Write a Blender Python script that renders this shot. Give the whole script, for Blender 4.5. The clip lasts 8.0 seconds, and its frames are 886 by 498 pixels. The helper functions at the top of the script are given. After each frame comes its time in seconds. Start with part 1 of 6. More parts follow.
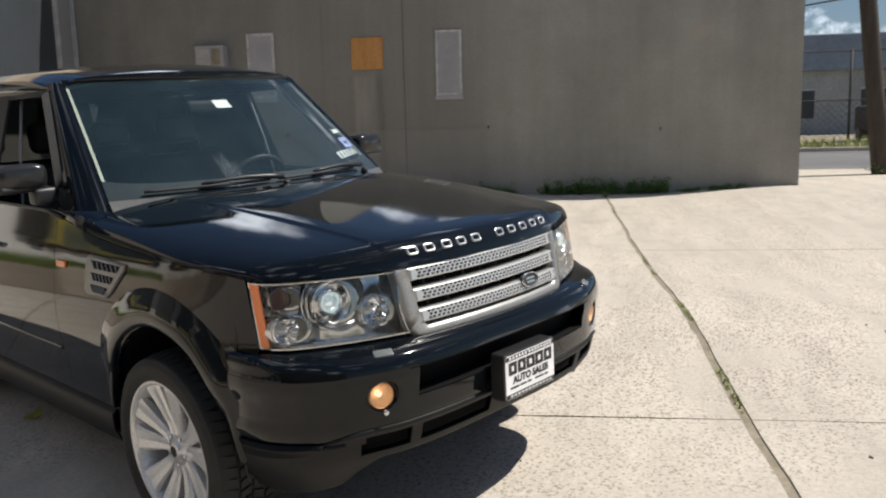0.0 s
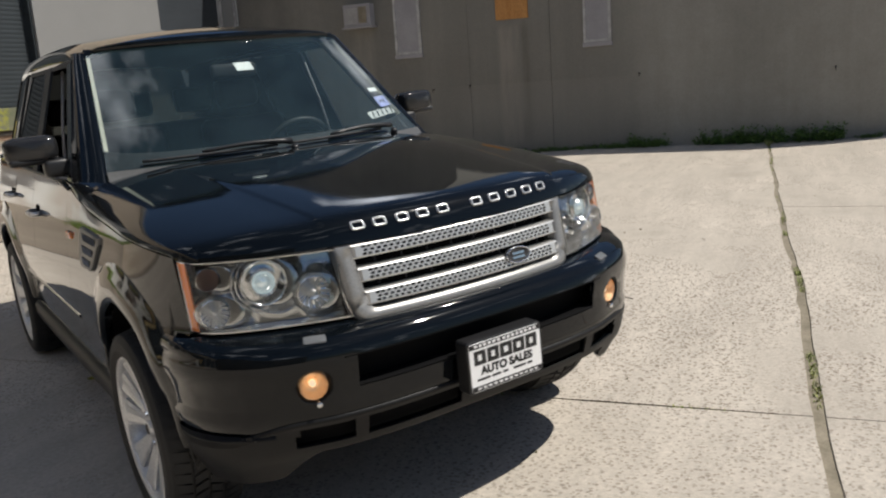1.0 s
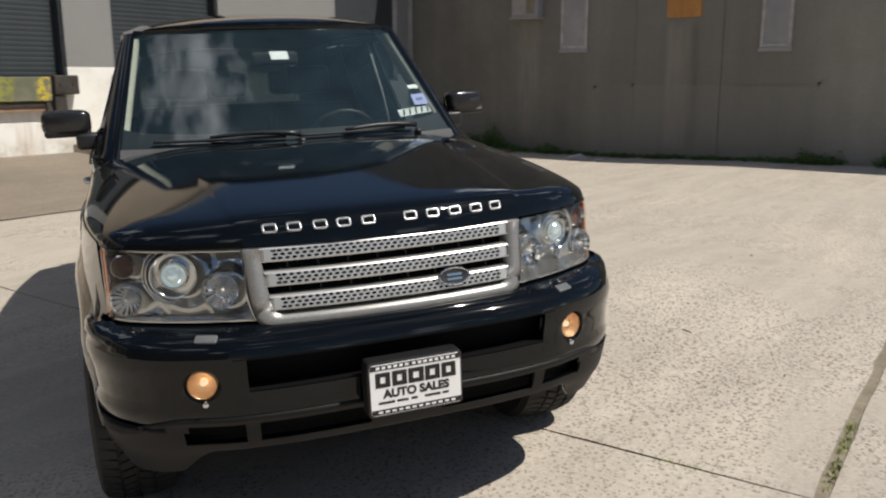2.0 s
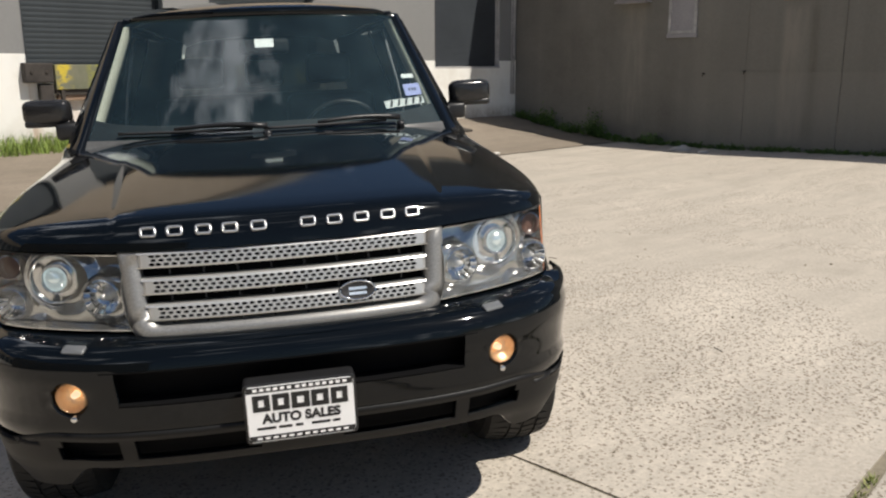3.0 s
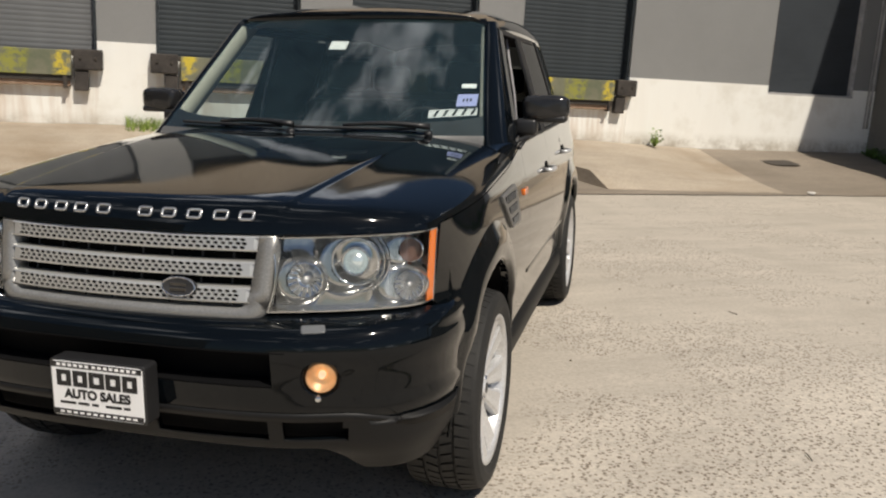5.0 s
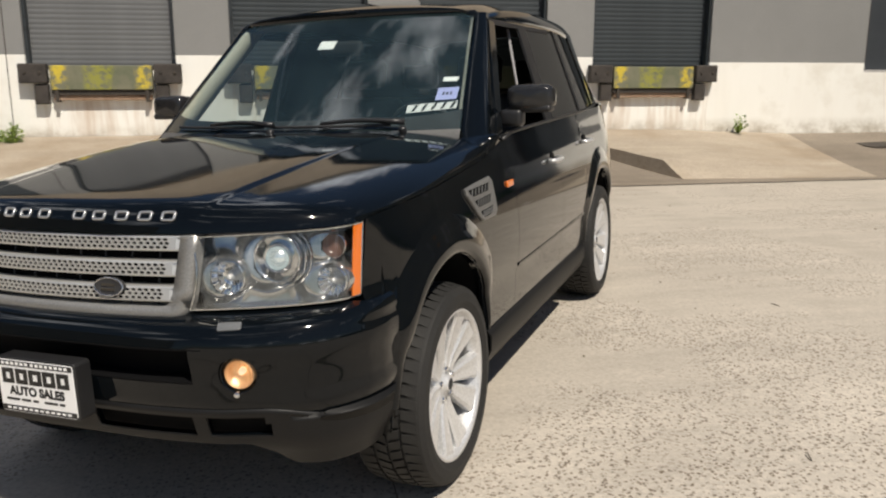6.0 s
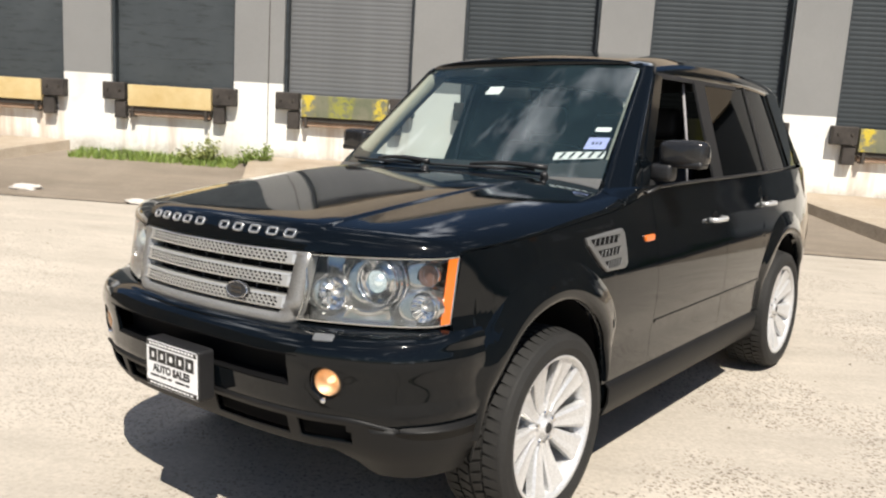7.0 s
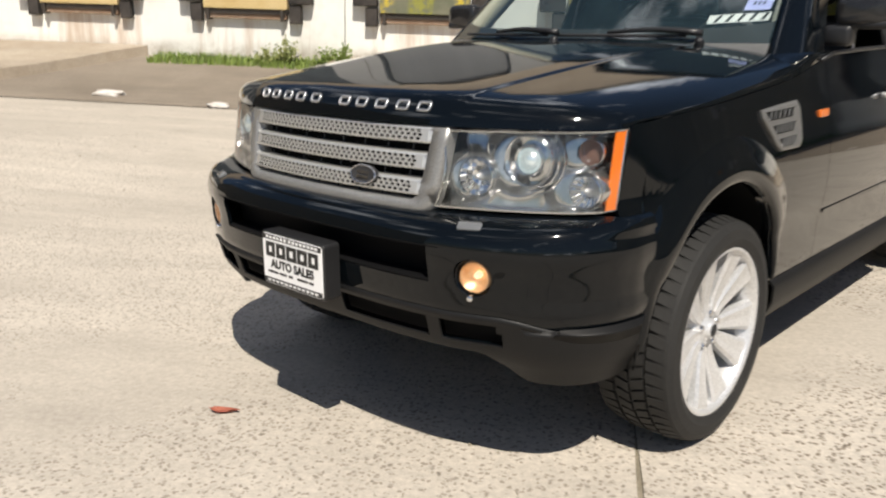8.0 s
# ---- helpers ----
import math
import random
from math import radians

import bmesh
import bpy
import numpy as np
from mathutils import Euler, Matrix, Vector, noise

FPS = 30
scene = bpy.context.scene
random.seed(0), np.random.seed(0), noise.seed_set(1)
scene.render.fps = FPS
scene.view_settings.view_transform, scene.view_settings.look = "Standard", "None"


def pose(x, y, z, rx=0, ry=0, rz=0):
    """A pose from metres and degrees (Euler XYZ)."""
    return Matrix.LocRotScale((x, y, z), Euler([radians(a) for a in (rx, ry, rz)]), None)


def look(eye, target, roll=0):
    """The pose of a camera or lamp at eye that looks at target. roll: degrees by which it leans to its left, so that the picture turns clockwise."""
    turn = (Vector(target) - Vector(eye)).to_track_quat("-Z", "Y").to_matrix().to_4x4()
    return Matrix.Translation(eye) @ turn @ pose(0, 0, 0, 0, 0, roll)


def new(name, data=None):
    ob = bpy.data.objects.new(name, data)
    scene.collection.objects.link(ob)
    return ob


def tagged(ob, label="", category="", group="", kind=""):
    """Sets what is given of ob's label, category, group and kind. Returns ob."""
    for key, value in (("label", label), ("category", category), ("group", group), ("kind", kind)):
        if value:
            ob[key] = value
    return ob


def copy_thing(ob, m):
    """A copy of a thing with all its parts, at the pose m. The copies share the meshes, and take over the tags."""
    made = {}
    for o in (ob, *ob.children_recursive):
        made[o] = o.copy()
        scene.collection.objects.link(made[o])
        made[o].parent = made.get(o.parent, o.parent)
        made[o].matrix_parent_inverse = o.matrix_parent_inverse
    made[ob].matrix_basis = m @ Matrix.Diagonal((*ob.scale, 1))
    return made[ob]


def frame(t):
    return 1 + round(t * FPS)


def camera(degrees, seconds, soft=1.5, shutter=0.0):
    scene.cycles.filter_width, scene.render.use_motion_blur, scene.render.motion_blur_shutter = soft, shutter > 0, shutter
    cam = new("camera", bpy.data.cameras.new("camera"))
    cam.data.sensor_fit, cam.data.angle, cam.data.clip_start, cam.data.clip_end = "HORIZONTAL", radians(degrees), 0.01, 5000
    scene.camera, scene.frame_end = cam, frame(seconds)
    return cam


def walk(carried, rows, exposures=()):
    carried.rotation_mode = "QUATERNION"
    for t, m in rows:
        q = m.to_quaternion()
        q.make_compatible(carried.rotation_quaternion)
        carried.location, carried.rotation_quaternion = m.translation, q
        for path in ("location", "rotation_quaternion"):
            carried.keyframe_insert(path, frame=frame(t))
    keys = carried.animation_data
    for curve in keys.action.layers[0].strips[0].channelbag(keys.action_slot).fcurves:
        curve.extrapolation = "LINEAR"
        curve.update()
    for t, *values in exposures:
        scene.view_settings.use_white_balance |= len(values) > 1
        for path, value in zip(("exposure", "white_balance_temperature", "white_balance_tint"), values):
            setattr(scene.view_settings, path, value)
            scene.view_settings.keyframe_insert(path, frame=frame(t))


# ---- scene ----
# The world stands in line with the warehouse: x runs along its loading docks, y towards them.
cam = camera(56.7, 8.0, soft=2.1, shutter=0.25)
PATH = [
    (0, (-3.377, -1.009, 1.488), (-1.434, -0.643, 1.187), -1.5),
    (0.5, (-3.131, -1.283, 1.489), (-1.245, -0.71, 1.148), -2.5),
    (1, (-2.852, -1.613, 1.47), (-1.056, -0.826, 1.076), -3.9),
    (1.5, (-2.628, -1.93, 1.475), (-0.848, -1.12, 1.055), -3.6),
    (1.7, (-2.51, -2.065, 1.491), (-0.803, -1.107, 1.08), -1.9),
    (2.8, (-1.818, -2.47, 1.504), (-0.412, -1.116, 1.07), -0.8),
    (3, (-1.683, -2.518, 1.507), (-0.312, -1.129, 1.073), -0.2),
    (3.5, (-1.354, -2.688, 1.528), (-0.152, -1.147, 1.106), -0.4),
    (4, (-0.947, -2.809, 1.515), (0.07, -1.144, 1.075), 1.5),
    (4.5, (-0.623, -2.942, 1.508), (0.285, -1.212, 1.08), 1.4),
    (4.7, (-0.498, -3.002, 1.507), (0.273, -1.201, 1.102), 2.7),
    (5.8, (0.134, -3.192, 1.536), (0.568, -1.291, 1.090), 0.6),
    (6, (0.214, -3.189, 1.507), (0.592, -1.273, 1.079), 0.1),
    (6.5, (0.475, -3.258, 1.539), (0.582, -1.302, 1.139), 4.7),
    (7, (0.619, -3.318, 1.531), (0.438, -1.356, 1.185), 3.5),
    (7.2, (0.604, -3.35, 1.522), (0.418, -1.384, 1.209), 2.1),
    (7.5, (0.541, -3.443, 1.512), (0.335, -1.478, 1.198), -0.1),
    (7.8, (0.440, -3.274, 1.431), (0.132, -1.359, 0.946), 0.1),
    (8, (0.349, -3.010, 1.369), (0.016, -1.123, 0.797), 1.7),
]
walk(cam, [(t, look(eye, target, roll)) for t, eye, target, roll in PATH], exposures=[(0.0, 0.29, 6120, 10), (0.5, 0.07, 6120, 10), (1.0, -0.03, 6120, 10), (1.5, -0.13, 6170, 10), (3.0, 0.04, 6250, 10), (3.5, 0.00, 6250, 10), (4.5, -0.15, 6400, 10), (6.0, -0.05, 6450, 10), (6.5, 0.21, 6400, 10), (7.0, 0.48, 6290, 10), (7.5, 0.50, 6260, 10), (8.0, 0.25, 6330, 10)])
CAR_TURN = -32.34  # the car's heading against the docks

# ---- sky, sun, exposure ----
SUN = Vector((0.205, -0.63, 1.0)).normalized()
world = bpy.data.worlds.new("world")
scene.world = world
world.use_nodes = True
wn = world.node_tree.nodes
sky = wn.new("ShaderNodeTexSky")
sky.sky_type, sky.sun_disc = "NISHITA", False
sky.sun_elevation = math.asin(SUN.z)
sky.sun_rotation = math.atan2(SUN.x, SUN.y)
sky.dust_density = 0.8
sky.ozone_density = 3.0
wn["Background"].inputs["Strength"].default_value = 0.050
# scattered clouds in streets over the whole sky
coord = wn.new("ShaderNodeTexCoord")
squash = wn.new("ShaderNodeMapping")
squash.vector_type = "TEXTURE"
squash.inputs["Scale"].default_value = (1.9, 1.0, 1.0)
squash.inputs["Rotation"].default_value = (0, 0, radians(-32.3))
# offset picked so that unseen clouds mirror in the screen and bonnet
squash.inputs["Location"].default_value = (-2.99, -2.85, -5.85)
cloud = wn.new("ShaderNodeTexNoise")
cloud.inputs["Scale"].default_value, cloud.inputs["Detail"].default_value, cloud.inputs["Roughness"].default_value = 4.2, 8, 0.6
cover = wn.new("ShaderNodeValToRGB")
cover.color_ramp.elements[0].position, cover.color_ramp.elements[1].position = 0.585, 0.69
blend = wn.new("ShaderNodeMix")
blend.data_type = "RGBA"
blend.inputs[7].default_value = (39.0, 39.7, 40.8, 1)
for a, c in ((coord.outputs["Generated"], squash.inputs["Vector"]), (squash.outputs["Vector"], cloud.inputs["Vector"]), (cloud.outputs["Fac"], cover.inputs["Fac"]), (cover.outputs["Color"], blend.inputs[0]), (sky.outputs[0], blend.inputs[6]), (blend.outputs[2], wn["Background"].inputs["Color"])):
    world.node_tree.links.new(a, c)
sun = new("sun", bpy.data.lights.new("sun", "SUN"))
sun.data.energy, sun.data.angle, sun.data.color = 5.0, radians(0.53), (1.0, 0.915, 0.79)
sun.matrix_world = look(SUN * 50, (0, 0, 0))


# ---- materials ----
def material(name, base, rough=0.6, metal=0.0, spec=0.5, coat=0.0):
    m = bpy.data.materials.new(name)
    m.use_nodes = True
    b = m.node_tree.nodes["Principled BSDF"]
    b.inputs["Base Color"].default_value = (*base, 1)
    b.inputs["Roughness"].default_value, b.inputs["Metallic"].default_value = rough, metal
    b.inputs["Specular IOR Level"].default_value = spec
    b.inputs["Coat Weight"].default_value = coat
    b.inputs["Coat Roughness"].default_value = 0.02
    return m


def node(m, kind, **values):
    n = m.node_tree.nodes.new(kind)
    for key, value in values.items():
        if key in n.inputs:
            n.inputs[key].default_value = value
    return n


def wire(m, a, b):
    m.node_tree.links.new(a, b)


def bsdf(m):
    return m.node_tree.nodes["Principled BSDF"]


def noise_of(m, scale, detail=4.0, rough=0.6, stretch=None):
    """A noise in object space; stretch: a scale for each axis."""
    coord = m.node_tree.nodes.new("ShaderNodeTexCoord")
    n = node(m, "ShaderNodeTexNoise", Scale=scale, Detail=detail, Roughness=rough)
    if stretch:
        mp = m.node_tree.nodes.new("ShaderNodeMapping")
        mp.inputs["Scale"].default_value = stretch
        wire(m, coord.outputs["Object"], mp.inputs["Vector"])
        wire(m, mp.outputs["Vector"], n.inputs["Vector"])
    else:
        wire(m, coord.outputs["Object"], n.inputs["Vector"])
    return n.outputs["Fac"]


def ramp_of(m, fac, stops):
    r = m.node_tree.nodes.new("ShaderNodeValToRGB")
    e = r.color_ramp.elements
    while len(e) < len(stops):
        e.new(0.5)
    for el, (p, c) in zip(e, stops):
        el.position, el.color = p, (*c, 1) if len(c) == 3 else c
    wire(m, fac, r.inputs["Fac"])
    return r.outputs["Color"]


def mix_of(m, fac, a, b, mode="MIX"):
    n = m.node_tree.nodes.new("ShaderNodeMix")
    n.data_type, n.blend_type = "RGBA", mode
    for sock, value in ((n.inputs[0], fac), (n.inputs[6], a), (n.inputs[7], b)):
        if isinstance(value, (int, float)):
            sock.default_value = value
        elif isinstance(value, tuple):
            sock.default_value = (*value, 1)
        else:
            wire(m, value, sock)
    return n.outputs[2]


def grey(v):
    return (v, v, v)


def bump_of(m, height, strength=0.3, distance=0.01, under=None):
    n = node(m, "ShaderNodeBump", Strength=strength, Distance=distance)
    wire(m, height, n.inputs["Height"])
    if under is not None:
        wire(m, under, n.inputs["Normal"])
    return n.outputs["Normal"]


def mottled(name, dark, light, scale, rough=0.8, fine=60.0, bump=0.25, stretch=None, depth=0.004):
    """A surface that varies at two scales, with a fine relief."""
    m = material(name, light, rough)
    wide = ramp_of(m, noise_of(m, scale, 5, 0.65, stretch), [(0.3, dark), (0.7, light)])
    grain = ramp_of(m, noise_of(m, fine, 3, 0.7), [(0.25, grey(0.72)), (0.75, grey(1.12))])
    wire(m, mix_of(m, 1.0, wide, grain, "MULTIPLY"), bsdf(m).inputs["Base Color"])
    wire(m, bump_of(m, noise_of(m, fine, 4, 0.7), bump, depth), bsdf(m).inputs["Normal"])
    return m


def coords(m):
    c = m.node_tree.nodes.new("ShaderNodeTexCoord")
    s = m.node_tree.nodes.new("ShaderNodeSeparateXYZ")
    wire(m, c.outputs["Object"], s.inputs[0])
    return s.outputs


def band(m, value, a, b, soft):
    """1 where value lies between a and b, fading over soft."""
    out = []
    for lo, hi in ((a - soft, a + soft), (b + soft, b - soft)):
        n = m.node_tree.nodes.new("ShaderNodeMapRange")
        n.interpolation_type = "SMOOTHSTEP"
        n.inputs["From Min"].default_value, n.inputs["From Max"].default_value = min(lo, hi), max(lo, hi)
        n.inputs["To Min"].default_value, n.inputs["To Max"].default_value = (0, 1) if lo < hi else (1, 0)
        wire(m, value, n.inputs["Value"])
        out.append(n.outputs["Result"])
    return times(m, *out)


def times(m, a, b):
    n = m.node_tree.nodes.new("ShaderNodeMath")
    n.operation = "MULTIPLY"
    for s, v in zip(n.inputs, (a, b)):
        if isinstance(v, (int, float)):
            s.default_value = v
        else:
            wire(m, v, s)
    return n.outputs[0]


def concrete(name, dark, light, speck=0.92):
    """Weathered concrete: broad stains, worn patches where the pebbles show, fine relief."""
    m = material(name, light, 0.88)
    base = ramp_of(m, noise_of(m, 0.55, 6, 0.62), [(0.30, dark), (0.55, light), (0.8, tuple(min(1, c * 1.12) for c in light))])
    streak = ramp_of(m, noise_of(m, 1.3, 5, 0.7, (0.35, 2.2, 1)), [(0.35, grey(0.84)), (0.65, grey(1.06))])
    base = mix_of(m, 0.8, base, streak, "MULTIPLY")
    grain = ramp_of(m, noise_of(m, 45, 3, 0.75), [(0.25, grey(0.80)), (0.75, grey(1.12))])
    base = mix_of(m, 1.0, base, grain, "MULTIPLY")
    c = m.node_tree.nodes.new("ShaderNodeTexCoord")
    warp = m.node_tree.nodes.new("ShaderNodeTexNoise")
    warp.inputs["Scale"].default_value, warp.inputs["Detail"].default_value = 55.0, 2.0
    bend = m.node_tree.nodes.new("ShaderNodeVectorMath")
    bend.operation = "MULTIPLY_ADD"
    bend.inputs[1].default_value = (0.028, 0.028, 0.028)
    wire(m, c.outputs["Object"], warp.inputs["Vector"])
    wire(m, warp.outputs["Color"], bend.inputs[0])
    wire(m, c.outputs["Object"], bend.inputs[2])
    vo = node(m, "ShaderNodeTexVoronoi", Scale=50.0)
    wire(m, bend.outputs["Vector"], vo.inputs["Vector"])
    sep = m.node_tree.nodes.new("ShaderNodeSeparateColor")
    wire(m, vo.outputs["Color"], sep.inputs[0])
    pick = ramp_of(m, sep.outputs[0], [(0.24, grey(0)), (0.28, grey(1))])
    core = ramp_of(m, vo.outputs["Distance"], [(0.24, grey(1)), (0.44, grey(0))])
    worn = ramp_of(m, noise_of(m, 0.55, 6, 0.62), [(0.46, grey(0.04)), (0.51, grey(1))])
    x, y, z = coords(m)
    bays = ramp_of(m, band(m, x, 0.9, 40.0, 0.6), [(0.0, grey(0.6)), (1.0, grey(1))])
    worn = times(m, worn, bays)
    mask = times(m, times(m, pick, core), times(m, worn, speck))
    base = mix_of(m, mask, base, (0.125, 0.092, 0.06))
    big = node(m, "ShaderNodeTexVoronoi", Scale=37.0)
    wire(m, bend.outputs["Vector"], big.inputs["Vector"])
    sep2 = m.node_tree.nodes.new("ShaderNodeSeparateColor")
    wire(m, big.outputs["Color"], sep2.inputs[0])
    pits = times(m, ramp_of(m, sep2.outputs[0], [(0.70, grey(0)), (0.73, grey(1))]), ramp_of(m, big.outputs["Distance"], [(0.14, grey(1)), (0.30, grey(0))]))
    base = mix_of(m, times(m, times(m, pits, worn), speck), base, (0.13, 0.11, 0.085))
    tone = ramp_of(m, sep.outputs[1], [(0.0, grey(0.86)), (1.0, grey(1.12))])
    base = mix_of(m, times(m, worn, 0.6), base, mix_of(m, 1.0, base, tone, "MULTIPLY"))
    wire(m, base, bsdf(m).inputs["Base Color"])
    fine = bump_of(m, noise_of(m, 60, 4, 0.75), 0.35, 0.004)
    wire(m, bump_of(m, mask, 0.5, 0.004, fine), bsdf(m).inputs["Normal"])
    return m


CONCRETE = concrete("yard_concrete", (0.41, 0.366, 0.306), (0.525, 0.472, 0.401))
APRON = concrete("apron_concrete", (0.182, 0.148, 0.112), (0.252, 0.211, 0.165), 0.3)
RAMP = concrete("ramp_concrete", (0.29, 0.225, 0.155), (0.43, 0.365, 0.285), 0.3)
DIRT = mottled("joint_dirt", (0.18, 0.155, 0.11), (0.31, 0.27, 0.20), 6, 0.95, 50)
ASPHALT = mottled("asphalt", (0.10, 0.10, 0.10), (0.17, 0.165, 0.16), 0.3, 0.9, 30)


def stucco():
    """Old grey-brown render: cloudy tone, runs of pale and dark stain below the openings, small cracks."""
    m = material("warehouse_stucco", (0.33, 0.30, 0.255), 0.92)
    base = ramp_of(m, noise_of(m, 0.35, 6, 0.6), [(0.3, (0.193, 0.184, 0.161)), (0.7, (0.236, 0.225, 0.199))])
    runs = ramp_of(m, noise_of(m, 1.4, 4, 0.6, (1, 1.6, 0.12)), [(0.38, grey(0.93)), (0.62, grey(1.04))])
    base = mix_of(m, 0.9, base, runs, "MULTIPLY")
    grain = ramp_of(m, noise_of(m, 28, 4, 0.7), [(0.25, grey(0.9)), (0.75, grey(1.08))])
    base = mix_of(m, 1.0, base, grain, "MULTIPLY")
    x, y, z = coords(m)
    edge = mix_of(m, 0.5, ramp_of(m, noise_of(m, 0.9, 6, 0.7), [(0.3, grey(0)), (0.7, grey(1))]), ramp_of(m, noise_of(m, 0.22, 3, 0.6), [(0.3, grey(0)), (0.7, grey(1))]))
    # paler below y 1.1 and darker above y 5.6, both ragged
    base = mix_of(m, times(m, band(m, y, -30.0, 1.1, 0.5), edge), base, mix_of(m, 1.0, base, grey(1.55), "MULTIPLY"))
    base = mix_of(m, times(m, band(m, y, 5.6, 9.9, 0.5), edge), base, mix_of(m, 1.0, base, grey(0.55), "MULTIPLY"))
    ragged = ramp_of(m, noise_of(m, 3.0, 4, 0.7, (1, 2, 0.3)), [(0.35, grey(0.25)), (0.6, grey(1))])
    pale = times(m, times(m, band(m, y, 3.36, 3.76, 0.06), band(m, z, 0.2, 2.47, 0.1)), ragged)
    base = mix_of(m, times(m, pale, 0.55), base, (0.30, 0.275, 0.235))
    dark = times(m, times(m, band(m, y, 3.16, 3.30, 0.05), band(m, z, 0.3, 2.46, 0.15)), ragged)
    base = mix_of(m, times(m, dark, 0.45), base, (0.10, 0.085, 0.065))
    pale = times(m, times(m, band(m, y, 6.5, 6.98, 0.08), band(m, z, 0.4, 2.72, 0.15)), ragged)
    base = mix_of(m, times(m, pale, 0.45), base, (0.30, 0.28, 0.24))
    patch = times(m, band(m, y, -3.05, -2.75, 0.06), band(m, z, 2.93, 3.18, 0.05))
    base = mix_of(m, times(m, patch, 0.6), base, (0.36, 0.31, 0.25))
    low = times(m, times(m, band(m, z, -0.5, 1.39, 0.01), band(m, y, 1.0, 4.7, 0.5)), 0.25)
    base = mix_of(m, low, base, (0.26, 0.245, 0.22))
    wire(m, base, bsdf(m).inputs["Base Color"])
    wire(m, bump_of(m, noise_of(m, 35, 5, 0.7), 0.3, 0.006), bsdf(m).inputs["Normal"])
    return m


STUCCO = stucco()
TANPAINT = mottled("sunlit_tan_render", (0.34, 0.28, 0.21), (0.44, 0.37, 0.29), 0.5, 0.9, 30)
GREYPAINT = mottled("pale_grey_paint", (0.232, 0.232, 0.228), (0.265, 0.265, 0.26), 0.5, 0.8, 90, 0.05)


def stained_white(name, rust):
    m = material(name, (0.8, 0.76, 0.67), 0.82)
    base = ramp_of(m, noise_of(m, 1.1, 6, 0.65), [(0.28, (0.72, 0.69, 0.62)), (0.50, (0.86, 0.85, 0.80))])
    x, y, z = coords(m)
    runs = ramp_of(m, noise_of(m, 2.2, 4, 0.65, (1.5, 1, 0.18)), [(0.46, grey(0)), (0.68, grey(1))])
    base = mix_of(m, times(m, runs, rust), base, (0.42, 0.26, 0.14))
    grime = times(m, band(m, z, -0.5, 0.62, 0.12), ramp_of(m, noise_of(m, 2.5, 5, 0.7), [(0.4, grey(0.1)), (0.65, grey(0.8))]))
    base = mix_of(m, grime, base, (0.33, 0.28, 0.21))
    wire(m, base, bsdf(m).inputs["Base Color"])
    wire(m, bump_of(m, noise_of(m, 14, 5, 0.7), 0.25, 0.006), bsdf(m).inputs["Normal"])
    return m


WHITEPAINT = stained_white("white_wall_paint", 0.05)
RUSTWHITE = stained_white("rust_stained_white_paint", 0.6)


def door_paint(name, dark, light, worn=0.5):
    m = material(name, light, 0.55)
    base = ramp_of(m, noise_of(m, 0.9, 5, 0.6), [(0.3, dark), (0.7, light)])
    scuff = ramp_of(m, noise_of(m, 2.2, 6, 0.75, (0.7, 1, 5.0)), [(0.54, grey(0)), (0.60, grey(1))])
    base = mix_of(m, times(m, scuff, worn), base, tuple(c * 0.35 for c in dark))
    wire(m, base, bsdf(m).inputs["Base Color"])
    wire(m, bump_of(m, noise_of(m, 8, 4, 0.6), 0.08, 0.01), bsdf(m).inputs["Normal"])
    return m


DOORDARK = door_paint("dark_dock_door_paint", (0.019, 0.025, 0.029), (0.034, 0.042, 0.048), 0.75)
DOORMID = door_paint("faded_dock_door_paint", (0.038, 0.046, 0.051), (0.060, 0.069, 0.075), 0.6)
DOORGREY = door_paint("grey_roller_door_paint", (0.105, 0.109, 0.113), (0.145, 0.149, 0.153))
DOORSLATE = door_paint("slate_door_paint", (0.030, 0.035, 0.042), (0.043, 0.050, 0.058), 0.15)
STEELDARK = mottled("dark_rusty_steel", (0.03, 0.026, 0.022), (0.07, 0.055, 0.042), 5, 0.7, 40)
RUBBERBLOCK = mottled("worn_black_rubber", (0.022, 0.019, 0.017), (0.075, 0.064, 0.056), 4, 0.85, 40, 0.5)
RUSTIRON = mottled("rusty_iron", (0.20, 0.11, 0.06), (0.40, 0.29, 0.21), 5, 0.85, 40)
CREAMPLATE = mottled("faded_yellow_plate", (0.58, 0.42, 0.18), (0.72, 0.58, 0.31), 2.2, 0.75, 120)


def leveller_paint():
    """Grey-green steel with worn yellow patches at the ends and the middle."""
    m = material("worn_leveller_paint", (0.16, 0.16, 0.11), 0.6)
    x, y, z = coords(m)
    base = ramp_of(m, noise_of(m, 3, 5, 0.7), [(0.3, (0.11, 0.125, 0.075)), (0.7, (0.21, 0.20, 0.14))])
    ragged = ramp_of(m, noise_of(m, 9, 5, 0.75), [(0.44, grey(0)), (0.56, grey(1))])
    for a, b, k, c in ((-0.68, -0.48, 1.0, (0.58, 0.45, 0.04)), (0.48, 0.68, 1.0, (0.58, 0.45, 0.04)), (-0.24, 0.16, 0.75, (0.30, 0.30, 0.03))):
        base = mix_of(m, times(m, times(m, band(m, x, a, b, 0.05), ragged), k), base, c)
    wire(m, base, bsdf(m).inputs["Base Color"])
    return m


